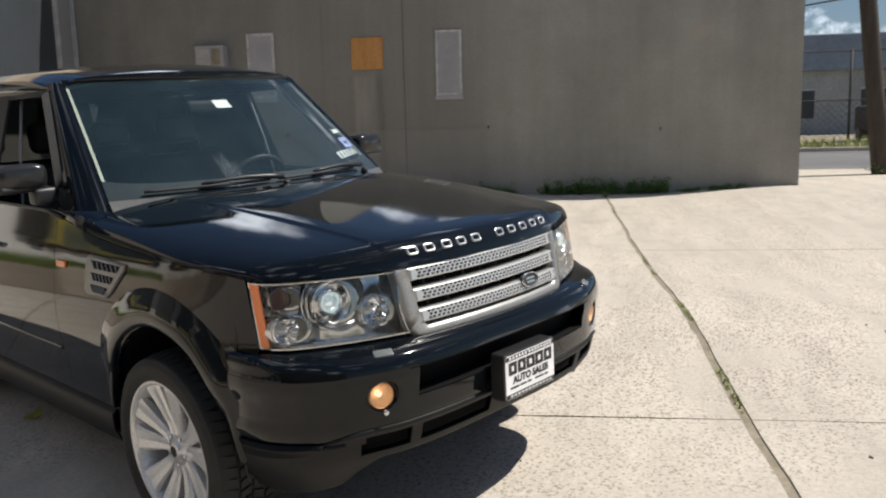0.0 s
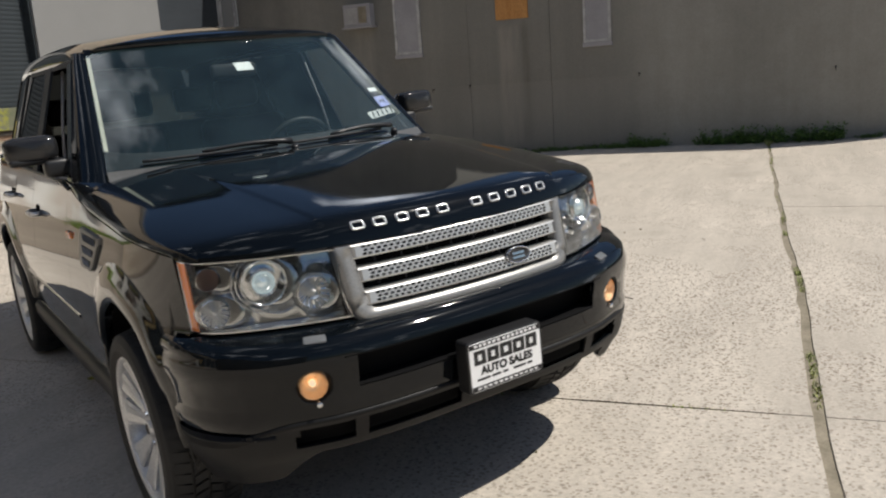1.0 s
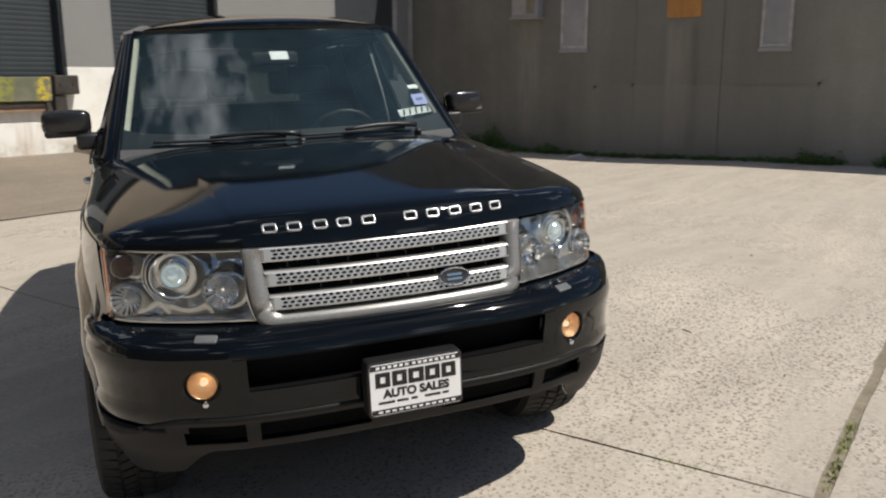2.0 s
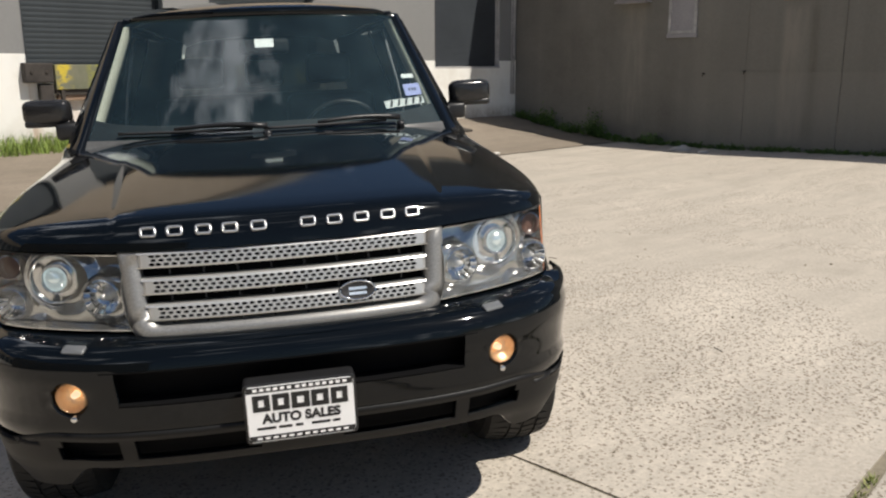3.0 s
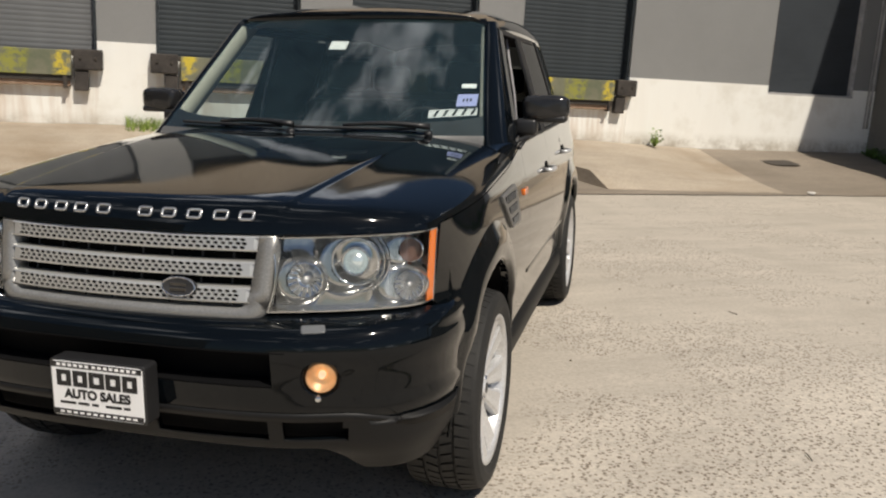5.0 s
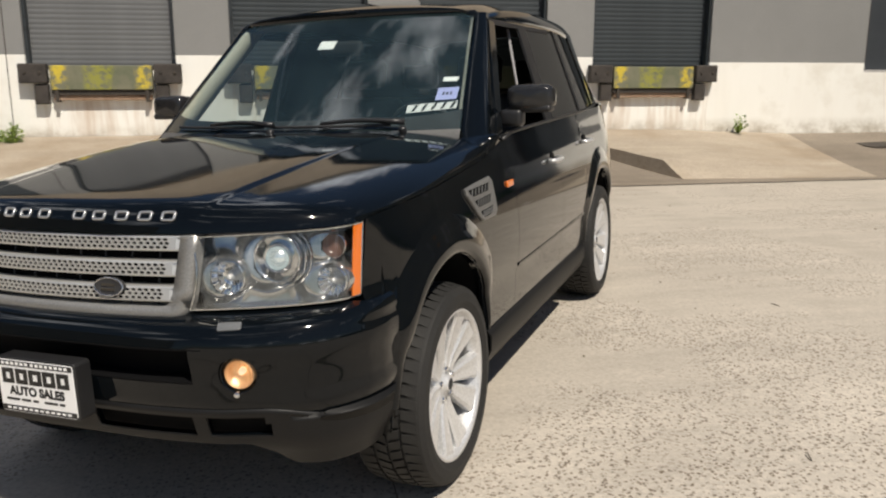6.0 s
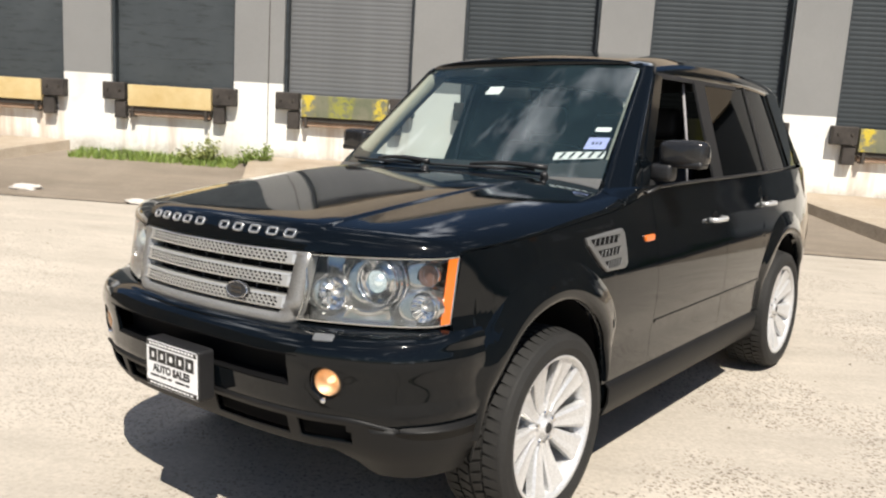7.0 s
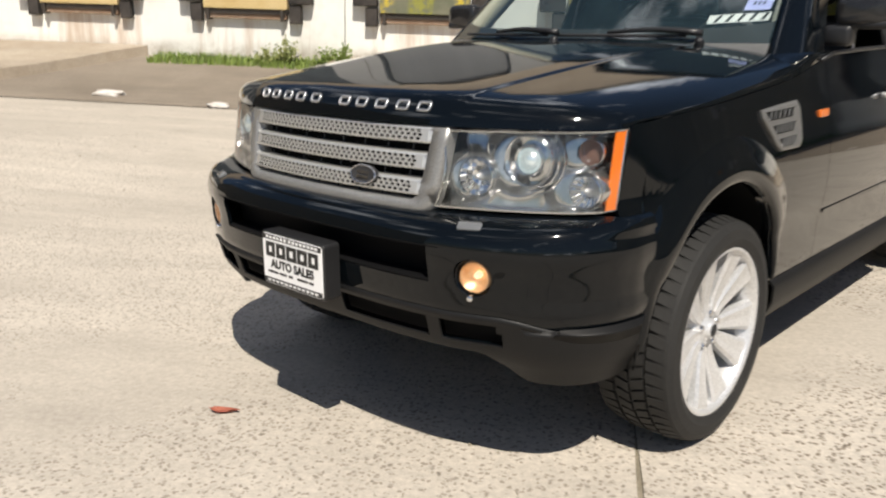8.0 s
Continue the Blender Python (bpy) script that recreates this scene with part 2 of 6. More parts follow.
LEVELLER = leveller_paint()
PLYWOOD = mottled("orange_plywood", (0.42, 0.19, 0.05), (0.55, 0.28, 0.09), 2.5, 0.8, 30, 0.2, (1, 3, 0.4))
OLDWHITE = mottled("chipped_white_frame", (0.34, 0.33, 0.32), (0.58, 0.57, 0.56), 7, 0.8, 40)
PANEL = mottled("grey_panel", (0.30, 0.29, 0.30), (0.37, 0.36, 0.37), 2, 0.75, 60)
WOOD = mottled("weathered_pole_wood", (0.035, 0.028, 0.022), (0.075, 0.06, 0.048), 2, 0.9, 20, 0.5, (6, 6, 0.5))
BLACKPAINT = material("black_car_paint", (0.0026, 0.0038, 0.0050), 0.055, 0, 0.10, 1.0)
bsdf(BLACKPAINT).inputs["Coat IOR"].default_value, bsdf(BLACKPAINT).inputs["Coat Roughness"].default_value = 1.33, 0.05
RAG = mottled("white_rag", (0.55, 0.5, 0.45), (0.8, 0.77, 0.72), 8, 0.9, 40)


def leaf_material(name, dark, light):
    m = material(name, light, 0.6)
    inf = m.node_tree.nodes.new("ShaderNodeNewGeometry")
    wire(m, ramp_of(m, inf.outputs["Random Per Island"], [(0.0, dark), (0.6, light), (1.0, tuple(c * 1.35 for c in light))]), bsdf(m).inputs["Base Color"])
    return m


GRASS = leaf_material("grass_blades", (0.085, 0.14, 0.025), (0.21, 0.28, 0.055))
WEED = leaf_material("dark_weeds", (0.032, 0.070, 0.012), (0.085, 0.15, 0.025))
PALEWEED = leaf_material("pale_weeds", (0.13, 0.17, 0.04), (0.29, 0.31, 0.10))


# ---- mesh tools ----
def part(name, bm, mat, parent=None, label="", smooth=False):
    me = bpy.data.meshes.new(name)
    bmesh.ops.recalc_face_normals(bm, faces=bm.faces[:])
    bm.to_mesh(me)
    bm.free()
    me.materials.append(mat)
    if smooth:
        me.polygons.foreach_set("use_smooth", [True] * len(me.polygons))
    ob = new(name, me)
    if parent:
        ob.parent = parent
    if label:
        ob["label"] = label
    return ob


def box(bm, x0, x1, y0, y1, z0, z1, bevel=0.0, segments=2):
    """Adds a box, its edges rounded by bevel."""
    r = bmesh.ops.create_cube(bm, size=1, matrix=Matrix.LocRotScale(((x0 + x1) / 2, (y0 + y1) / 2, (z0 + z1) / 2), None, (x1 - x0, y1 - y0, z1 - z0)))
    if bevel:
        vs = set(r["verts"])
        bmesh.ops.bevel(bm, geom=[e for e in bm.edges if e.verts[0] in vs], offset=bevel, segments=segments, affect="EDGES", profile=0.5)
    return bm


def boxed(*dims, bevel=0.0):
    return box(bmesh.new(), *dims, bevel=bevel)


def grid(bm, rows, close_u=False, close_v=False):
    """Adds a skin over rows of points."""
    vs = [[bm.verts.new(p) for p in row] for row in rows]
    nu, nv = len(vs), len(vs[0])
    for i in range(nu if close_u else nu - 1):
        for j in range(nv if close_v else nv - 1):
            bm.faces.new((vs[i][j], vs[(i + 1) % nu][j], vs[(i + 1) % nu][(j + 1) % nv], vs[i][(j + 1) % nv]))
    return vs


def smoothstep(a, b, v):
    t = min(1.0, max(0.0, (v - a) / (b - a)))
    return t * t * (3 - 2 * t)


def curve_at(table, v):
    """A smooth curve through rows of (key, value)."""
    if v <= table[0][0]:
        return table[0][1]
    if v >= table[-1][0]:
        return table[-1][1]
    k = max(i for i in range(len(table) - 1) if table[i][0] <= v)
    (x0, y0), (x1, y1) = table[k], table[k + 1]
    slope = lambda i: (table[min(i + 1, len(table) - 1)][1] - table[max(i - 1, 0)][1]) / (table[min(i + 1, len(table) - 1)][0] - table[max(i - 1, 0)][0])
    t, h = (v - x0) / (x1 - x0), x1 - x0
    m0, m1 = slope(k) * h, slope(k + 1) * h
    return (2 * t**3 - 3 * t**2 + 1) * y0 + (t**3 - 2 * t**2 + t) * m0 + (-2 * t**3 + 3 * t**2) * y1 + (t**3 - t**2) * m1


def spaced(a, b, n):
    return [a + (b - a) * i / (n - 1) for i in range(n)]


def skin(name, rows, mat, parent, thick=0.006, label="", centre=(0, 1.5, 0.7), close_u=False, close_v=False, keep=None, snap=None):
    """A smooth sheet of some thickness over rows of points, its outside away from centre."""
    bm = bmesh.new()
    vs = grid(bm, rows, close_u, close_v)
    if keep:
        bmesh.ops.delete(bm, geom=[f for f in bm.faces if not keep(f.calc_center_median())], context="FACES")
    if snap:
        for v in bm.verts:
            if v.is_boundary:
                v.co = snap(v.co)
    bmesh.ops.remove_doubles(bm, verts=bm.verts[:], dist=1e-5)
    bmesh.ops.recalc_face_normals(bm, faces=bm.faces[:])
    for e in bm.edges:
        if e.is_boundary:
            e.smooth = False
    c = Vector(centre)
    if sum(f.normal.dot(f.calc_center_median() - c) * f.calc_area() for f in bm.faces) < 0:
        bmesh.ops.reverse_faces(bm, faces=bm.faces[:])
    me = bpy.data.meshes.new(name)
    bm.to_mesh(me)
    bm.free()
    me.materials.append(mat)
    me.polygons.foreach_set("use_smooth", [True] * len(me.polygons))
    ob = new(name, me)
    ob.parent = parent
    if label:
        ob["label"] = label
    if thick:
        s = ob.modifiers.new("thickness", "SOLIDIFY")
        s.thickness, s.offset = thick, -1
    return ob


def tube(bm, path, radius, sides=10, closed=False):
    """Adds a round bar along a path."""
    n = len(path)
    rows = []
    for i, p in enumerate(path):
        a = Vector(path[(i - 1) % n] if closed or i else path[0])
        b = Vector(path[(i + 1) % n] if closed or i < n - 1 else path[-1])
        d = (b - a).normalized()
        u = d.cross(Vector((0, 0, 1)) if abs(d.z) < 0.9 else Vector((1, 0, 0))).normalized()
        w = d.cross(u)
        r = radius(i / (n - 1)) if callable(radius) else radius
        rows.append([Vector(p) + (u * math.cos(2 * math.pi * k / sides) + w * math.sin(2 * math.pi * k / sides)) * r for k in range(sides)])
    vs = grid(bm, rows, closed, True)
    if not closed:
        bm.faces.new(vs[0])
        bm.faces.new(vs[-1][::-1])
    return bm


def lathe(bm, profile, m, segments=40, closed=False):
    """Adds a body of revolution about m's z axis from rows of (radius, height)."""
    rows = []
    for r, h in profile:
        rows.append([m @ Vector((r * math.cos(2 * math.pi * k / segments), r * math.sin(2 * math.pi * k / segments), h)) for k in range(segments)])
    grid(bm, rows, closed, True)
    bmesh.ops.remove_doubles(bm, verts=bm.verts[:], dist=1e-5)
    return bm


def facing(p, d):
    """A pose at p whose z axis points along d."""
    return Matrix.Translation(p) @ Vector(d).to_track_quat("Z", "Y").to_matrix().to_4x4()


def plate(bm, outline, m, depth, bevel=0.0):
    """Adds a flat piece: its outline in m's xy plane, thick along z."""
    f = bm.faces.new([bm.verts.new(m @ Vector((x, y, 0))) for x, y in outline])
    r = bmesh.ops.extrude_face_region(bm, geom=[f])
    up = m.to_3x3() @ Vector((0, 0, depth))
    top = [v for v in r["geom"] if isinstance(v, bmesh.types.BMVert)]
    for v in top:
        v.co += up
    if bevel:
        ts = set(top)
        bmesh.ops.bevel(bm, geom=[e for e in bm.edges if e.verts[0] in ts and e.verts[1] in ts], offset=bevel, segments=2, affect="EDGES", profile=0.5)
    return bm


def rounded(w, h, r, n=5):
    """The outline of a rounded rectangle about the middle."""
    out = []
    for cx, cy, a in ((w / 2 - r, h / 2 - r, 0), (-w / 2 + r, h / 2 - r, 90), (-w / 2 + r, -h / 2 + r, 180), (w / 2 - r, -h / 2 + r, 270)):
        for k in range(n):
            b = radians(a + 90 * k / (n - 1))
            out.append((cx + r * math.cos(b), cy + r * math.sin(b)))
    return out


# ---- the ground ----
TURN = Matrix.Rotation(radians(CAR_TURN), 4, "Z")


def height(x, y):
    """The yard falls gently to one side under the car and rises towards the plain wall."""
    across = x * math.cos(radians(CAR_TURN)) + y * math.sin(radians(CAR_TURN))
    near = 0.0388 * across
    far = smoothstep(4, 12.5, x) * (0.075 * (1 - smoothstep(1.5, 5.0, y)) + 0.12 * (1 - smoothstep(-4.6, -1.5, y))) * (1 - smoothstep(12.8, 14.3, x))
    w = smoothstep(2.5, 6.5, math.hypot(x, y - 0.5))
    return near * (1 - w) + far * w


DOCK_Y, SIDE_X, APRON_Y = 9.81, 12.8, 6.95
steps = [-600, -200, -80, -40, -25, -18, -14] + [v * 0.5 - 12 for v in range(0, 57)] + [18, 22, 30, 50, 90, 200, 600]
bm = bmesh.new()
grid(bm, [[(x, y, height(x, y) - 0.007) for y in steps] for x in steps])
ground = tagged(part("ground", bm, DIRT, smooth=True), "bare dirt ground under and around the concrete yard", "ground", kind="structure")


def joint_y(x, y):
    """The long joints run a little askew to the docks, and wander."""
    return y + (0.048 * x + 0.03 * noise.noise((x * 0.8, y, 3.0)) + 0.012 * noise.noise((x * 5, y, 7.0)) if y < APRON_Y - 0.1 else 0.0)


def yard_slab(x0, x1, y0, y1):
    """One bay of the concrete, its edges worn uneven."""
    bm = bmesh.new()
    nx, ny = max(2, int((x1 - x0) / 0.2)), max(2, int((y1 - y0) / 0.3))
    top = []
    for i in range(nx + 1):
        x = x0 + (x1 - x0) * i / nx
        w = 0.012 + 0.014 * noise.noise((x * 1.7, y0, 1.0)) + 0.010 * noise.noise((x * 7.1, y0, 2.0))
        a, c = joint_y(x, y0) + max(0.008, 0.021 + w), joint_y(x, y1) - max(0.007, 0.014 + 0.012 * noise.noise((x * 1.9, y1, 5.0)))
        row = []
        for j in range(ny + 1):
            y = a + (c - a) * j / ny
            xx = x
            if i in (0, nx):
                xx += (1 if i == 0 else -1) * max(0.003, 0.008 + 0.008 * noise.noise((x, y * 3.0, 9.0)))
            row.append(Vector((xx, y, height(xx, y))))
        top.append(row)
    grid(bm, top)
    r = bmesh.ops.extrude_edge_only(bm, edges=[e for e in bm.edges if e.is_boundary])
    for v in r["geom"]:
        if isinstance(v, bmesh.types.BMVert):
            v.co.z -= 0.06
    return part("slab", bm, CONCRETE, ground)


SLAB_X = [-31, -26, -21, -15.6, -10.3, -4.95, 0.57, 6.1, 12.79]
SLAB_Y = [-12.8, -7.3, -1.77, APRON_Y]
for y0, y1 in zip(SLAB_Y, SLAB_Y[1:]):
    lines = [x for x in SLAB_X if y1 < 0 or x not in (6.1, -4.95)]
    for x0, x1 in zip(lines, lines[1:]):
        yard_slab(x0, x1, y0, y1)

# ---- the apron before the docks, and its ramps ----
def apron_z(x, y):
    t = min(1.0, max(0.0, (y - APRON_Y) / 2.8))
    return height(x, APRON_Y) + 0.022 + 0.40 * (0.55 * t + 0.45 * t * t) + 0.012 * noise.noise((x * 0.6, y * 0.9, 2.0))


bm = bmesh.new()
rows = []
for k in range(172):
    x = -30 + 0.25 * k
    if x > SIDE_X:
        break
    wob = 0.02 * noise.noise((x * 1.1, 0, 4.0))
    rows.append([(x, APRON_Y + wob, height(x, APRON_Y) - 0.04), (x, APRON_Y + wob, apron_z(x, APRON_Y) - 0.008), (x, APRON_Y + 0.02 + wob, apron_z(x, APRON_Y))] + [(x, APRON_Y + 0.12 * j, apron_z(x, APRON_Y + 0.12 * j)) for j in range(1, 25)])
grid(bm, rows)
apron = tagged(part("apron", bm, APRON, smooth=True), "worn brown concrete apron sloping up to the docks", "pavement", kind="structure")
bm = bmesh.new()
grid(bm, [[(x, y + 0.02 * noise.noise((x * 1.1, 0, 4.0)), height(x, APRON_Y) + 0.003) for y in (APRON_Y - 0.075 - 0.03 * noise.noise((x * 2.3, 1, 1)), APRON_Y - 0.001)] for x in [-30 + 0.2 * k for k in range(214)]])
tagged(part("gutter_dirt", bm, STEELDARK), "line of dark dirt along the apron edge", "dirt", kind="structure")


def ramp(corners, rise, label, fade):
    """A concrete ramp laid on the apron: corners front-left, front-right, back-right, back-left; fade: a side that runs out flat."""
    fl, fr, br, bl = (Vector(c) for c in corners)
    bm = bmesh.new()
    top = []
    for i in range(25):
        s = i / 24
        row = []
        for j in range(17):
            t = j / 16
            p = (fl.lerp(fr, s)).lerp(bl.lerp(br, s), t)
            up = rise * (smoothstep(0, 0.7, t) if fade != "step" else 1 + 0.08 * noise.noise((p.x * 3, p.y, 1.0)))
            if fade == "right":
                up = 1.5 * rise * (1 - 0.5 * s - 0.5 * smoothstep(0.45, 1.0, s)) * smoothstep(0, 0.13 + 0.7 * s, t) * (1 - 0.45 * t)
            row.append((p.x, p.y, apron_z(p.x, p.y) + 0.006 + up + 0.006 * noise.noise((p.x * 2, p.y * 2, 6.0))))
        top.append(row)
    grid(bm, top)
    r = bmesh.ops.extrude_edge_only(bm, edges=[e for e in bm.edges if e.is_boundary])
    for v in r["geom"]:
        if isinstance(v, bmesh.types.BMVert):
            v.co.z = apron_z(v.co.x, v.co.y) - 0.05
    ob = part("ramp", bm, RAMP)
    return tagged(ob, label, "ramp", "dock ramps", kind="structure")


ramp([(5.60, 7.16, 0), (8.5, 7.0, 0), (8.85, 9.80, 0), (4.45, 9.80, 0)], 0.14, "pale concrete ramp with a steep dark side", "right")
ramp([(-3.2, 7.25, 0), (0.6, 7.05, 0), (1.1, 9.80, 0), (-3.85, 9.80, 0)], 0.10, "low pale concrete ramp below a dock", "none")
ramp([(-12.2, 7.9, 0), (-8.30, 7.9, 0), (-6.95, 9.80, 0), (-12.2, 9.80, 0)], 0.15, "raised concrete platform with a broken edge", "step")
bm = bmesh.new()
plate(bm, rounded(0.66, 0.5, 0.16), pose(10.05, 9.0, apron_z(10.05, 9.0) - 0.001, 6, 0, 0), 0.012)
tagged(part("drain_cover", bm, STEELDARK), "dark iron drain cover set in the apron", "drain cover")

# ---- the walls ----
DOOR_X0, PITCH, DOOR_W = -3.33, 2.891, 2.075
DOOR_Z, PAINT_Z, WALL_H = 1.58, 1.70, 6.25
doors = [(i, x, x + DOOR_W) for i, x in [(i, DOOR_X0 + (PITCH if i < 3 else 2.862) * (i - 3)) for i in range(-5, 7)]]
edges = [(0, -30.0, -30.0)] + doors + [(7, 10.27, 12.27), (0, 12.8, 12.8)]
wall_north = tagged(new("wall_north"), "warehouse wall with loading docks, grey above and white below", "wall", kind="structure")
for (_, a0, a1), (_, b0, b1) in zip(edges, edges[1:]):
    line = PAINT_Z if a1 < 7 else 1.625
    part("pier", boxed(a1, b0, DOCK_Y, DOCK_Y + 0.4, line, 4.6), GREYPAINT, wall_north)
    part("plinth", boxed(a1, b0, DOCK_Y - 0.004, DOCK_Y + 0.4, -0.1, line), WHITEPAINT, wall_north)
part("upper_wall", boxed(-30, 12.8, DOCK_Y, DOCK_Y + 0.4, 4.6, WALL_H), TANPAINT, wall_north)
part("roof_edge", boxed(-30, 12.8, DOCK_Y - 0.05, DOCK_Y + 9, WALL_H, WALL_H + 0.15), STUCCO, wall_north)
for i, a0, a1 in doors:
    part("plinth", boxed(a0, a1, DOCK_Y, DOCK_Y + 0.4, -0.1, DOOR_Z - 0.1), RUSTWHITE, wall_north)
part("plinth", boxed(10.27, 12.27, DOCK_Y - 0.004, DOCK_Y + 0.4, -0.1, 1.49), WHITEPAINT, wall_north)
part("door_sill", boxed(10.275, 12.265, DOCK_Y - 0.008, DOCK_Y + 0.1, 1.47, 1.505, bevel=0.004), OLDWHITE, wall_north)
# conduits in the corner and hairline pier joints
for x, r in ((12.70, 0.022), (12.62, 0.014)):
    bm = bmesh.new()
    tube(bm, [(x, DOCK_Y - 0.03, z) for z in (0.9, 2.0, 3.2, 4.6)], r, 10)
    tagged(part("conduit", bm, OLDWHITE, smooth=True), "pale painted pipe running up the wall corner", "pipe")
for x in (-3.58,):
    bm = boxed(x, x + 0.012, DOCK_Y - 0.008, DOCK_Y, 0.5, 4.6)
    tagged(part("conduit", bm, STEELDARK), "thin dark cable strip on a pier", "cable")

wall_east = tagged(new("wall_east"), "plain weathered stucco warehouse wall in shade", "wall", kind="structure")
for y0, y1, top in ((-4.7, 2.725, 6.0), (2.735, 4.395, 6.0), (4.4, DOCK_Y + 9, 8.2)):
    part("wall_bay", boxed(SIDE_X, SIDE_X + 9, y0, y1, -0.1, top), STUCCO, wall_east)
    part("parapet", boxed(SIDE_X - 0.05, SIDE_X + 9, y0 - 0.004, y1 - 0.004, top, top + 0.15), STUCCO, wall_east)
part("ledge", boxed(SIDE_X - 0.012, SIDE_X, 1.05, 4.75, 1.384, 1.398), STUCCO, wall_east)

# unseen wall added in the west, to darken sky fill and the flank's reflections
BLOCKER = mottled("dark_blocker_render", (0.075, 0.066, 0.052), (0.12, 0.105, 0.085), 0.6, 0.9, 20)
west_blocker = tagged(part("west_blocker", boxed(-15.4, -15.0, -11, DOCK_Y - 2.9, -0.1, 6.6), BLOCKER), "unseen dark brown wall added to block the western sky", "wall", kind="structure")

# ---- dock doors ----
def slat_mesh():
    bm = bmesh.new()
    rows = []
    for x in (0.0, DOOR_W):
        rows.append([(x, DOCK_Y + 0.20 - 0.0045 * math.sin(math.pi * k / 6), 0.072 * k / 6) for k in range(7)])
    grid(bm, rows)
    bmesh.ops.recalc_face_normals(bm, faces=bm.faces[:])
    return bm


def dock_door(i, a0, a1):
    kind = DOORGREY if i == 3 else (DOORDARK if i > 3 else DOORMID)
    door = tagged(new("dock_door"), "ribbed light grey roller dock door, shut" if i == 3 else ("scuffed dark grey ribbed dock door, shut" if i >= 4 else "smooth dark grey sectional dock door, shut"), "door", "dock doors")
    if i in (3, 4, 5, 6):
        first = None
        for k in range(43):
            if first is None:
                first = part("slat", slat_mesh(), kind, door, smooth=True)
                ob = first
            else:
                ob = new("slat", first.data)
                ob.parent = door
            ob.location = (a0, 0, DOOR_Z - 0.1 + 0.072 * k)
    else:
        part("backing", boxed(a0, a1, DOCK_Y + 0.225, DOCK_Y + 0.245, DOOR_Z - 0.1, 4.6), STEELDARK, door)
        for k in range(6):
            part("door_panel", boxed(a0, a1, DOCK_Y + 0.18, DOCK_Y + 0.23, DOOR_Z - 0.1 + 0.52 * k + 0.0008, DOOR_Z - 0.1 + 0.52 * (k + 1) - 0.0008), kind, door)
    part("bottom_bar", boxed(a0, a1, DOCK_Y + 0.13, DOCK_Y + 0.25, DOOR_Z - 0.10, DOOR_Z - 0.03, bevel=0.008), STEELDARK, door)
    for x, w in ((a0 + 0.001, 0.045), (a1 - 0.036, 0.035)):
        part("guide_rail", boxed(x, x + w, DOCK_Y + 0.05, DOCK_Y + 0.26, DOOR_Z - 0.1, 4.6), DOORDARK, door)


def dock_gear(i, a0, a1):
    """The leveller's lip and the rubber bumpers below one door."""
    lev = tagged(new("dock_leveller"), "worn steel dock leveller with yellow ends" if i in (3, 4, 5, 6) else "faded yellow steel dock leveller lip", "dock leveller", "dock levellers")
    c = (a0 + a1) / 2
    lev.location = (c, 0, 0)
    part("lip", boxed(-0.70, 0.70, DOCK_Y - 0.12, DOCK_Y - 0.004, 1.205, 1.55, bevel=0.008), LEVELLER if i in (3, 4, 5, 6) else CREAMPLATE, lev)
    part("hinge_gap", boxed(-0.70, 0.70, DOCK_Y - 0.09, DOCK_Y - 0.004, 1.15, 1.203), STEELDARK, lev)
    part("angle_iron", boxed(-0.68, 0.68, DOCK_Y - 0.10, DOCK_Y - 0.004, 1.055, 1.125, bevel=0.006), RUSTIRON, lev)
    part("angle_iron", boxed(-0.68, 0.68, DOCK_Y - 0.125, DOCK_Y - 0.05, 1.128, 1.148), STEELDARK, lev)
    for s in (-0.62, 0.62):
        part("strut", boxed(s - 0.025, s + 0.025, DOCK_Y - 0.14, DOCK_Y - 0.004, 1.03, 1.20), STEELDARK, lev)
    for s in (-1, 1):
        bump = tagged(new("dock_bumper"), "worn black rubber dock bumper block", "bumper", "dock bumpers")
        bump.location = (c + s * 0.925, 0, 0)
        part("block", boxed(-0.19, 0.19, DOCK_Y - 0.16, DOCK_Y - 0.004, 1.285 + 0.02 * random.random(), 1.575, bevel=0.018), RUBBERBLOCK, bump)
        part("lower_block", boxed(*sorted((-s * 0.19, -s * 0.0)), DOCK_Y - 0.13, DOCK_Y - 0.004, 1.0, 1.282, bevel=0.015), RUBBERBLOCK, bump)
        for k in (-0.1, 0.1):
            bm = bmesh.new()
            bmesh.ops.create_cone(bm, cap_ends=True, segments=10, radius1=0.025, radius2=0.02, depth=0.02, matrix=pose(k, DOCK_Y - 0.165, 1.45, 90, 0, 0))
            part("bolt", bm, STEELDARK, bump)


for i, a0, a1 in doors:
    dock_door(i, a0, a1)
    if i >= 0:
        dock_gear(i, a0, a1)
door_7 = tagged(new("door_7"), "slate grey steel door above the apron, shut", "door", kind="structure")
part("leaf", boxed(10.30, 12.21, DOCK_Y + 0.10, DOCK_Y + 0.16, 1.50, 4.6), DOORSLATE, door_7)
for x in (10.27, 12.21):
    part("jamb", boxed(x, x + (0.03 if x < 11 else 0.06), DOCK_Y + 0.02, DOCK_Y + 0.2, 1.50, 4.6, bevel=0.006), STEELDARK if x < 11 else OLDWHITE, door_7)

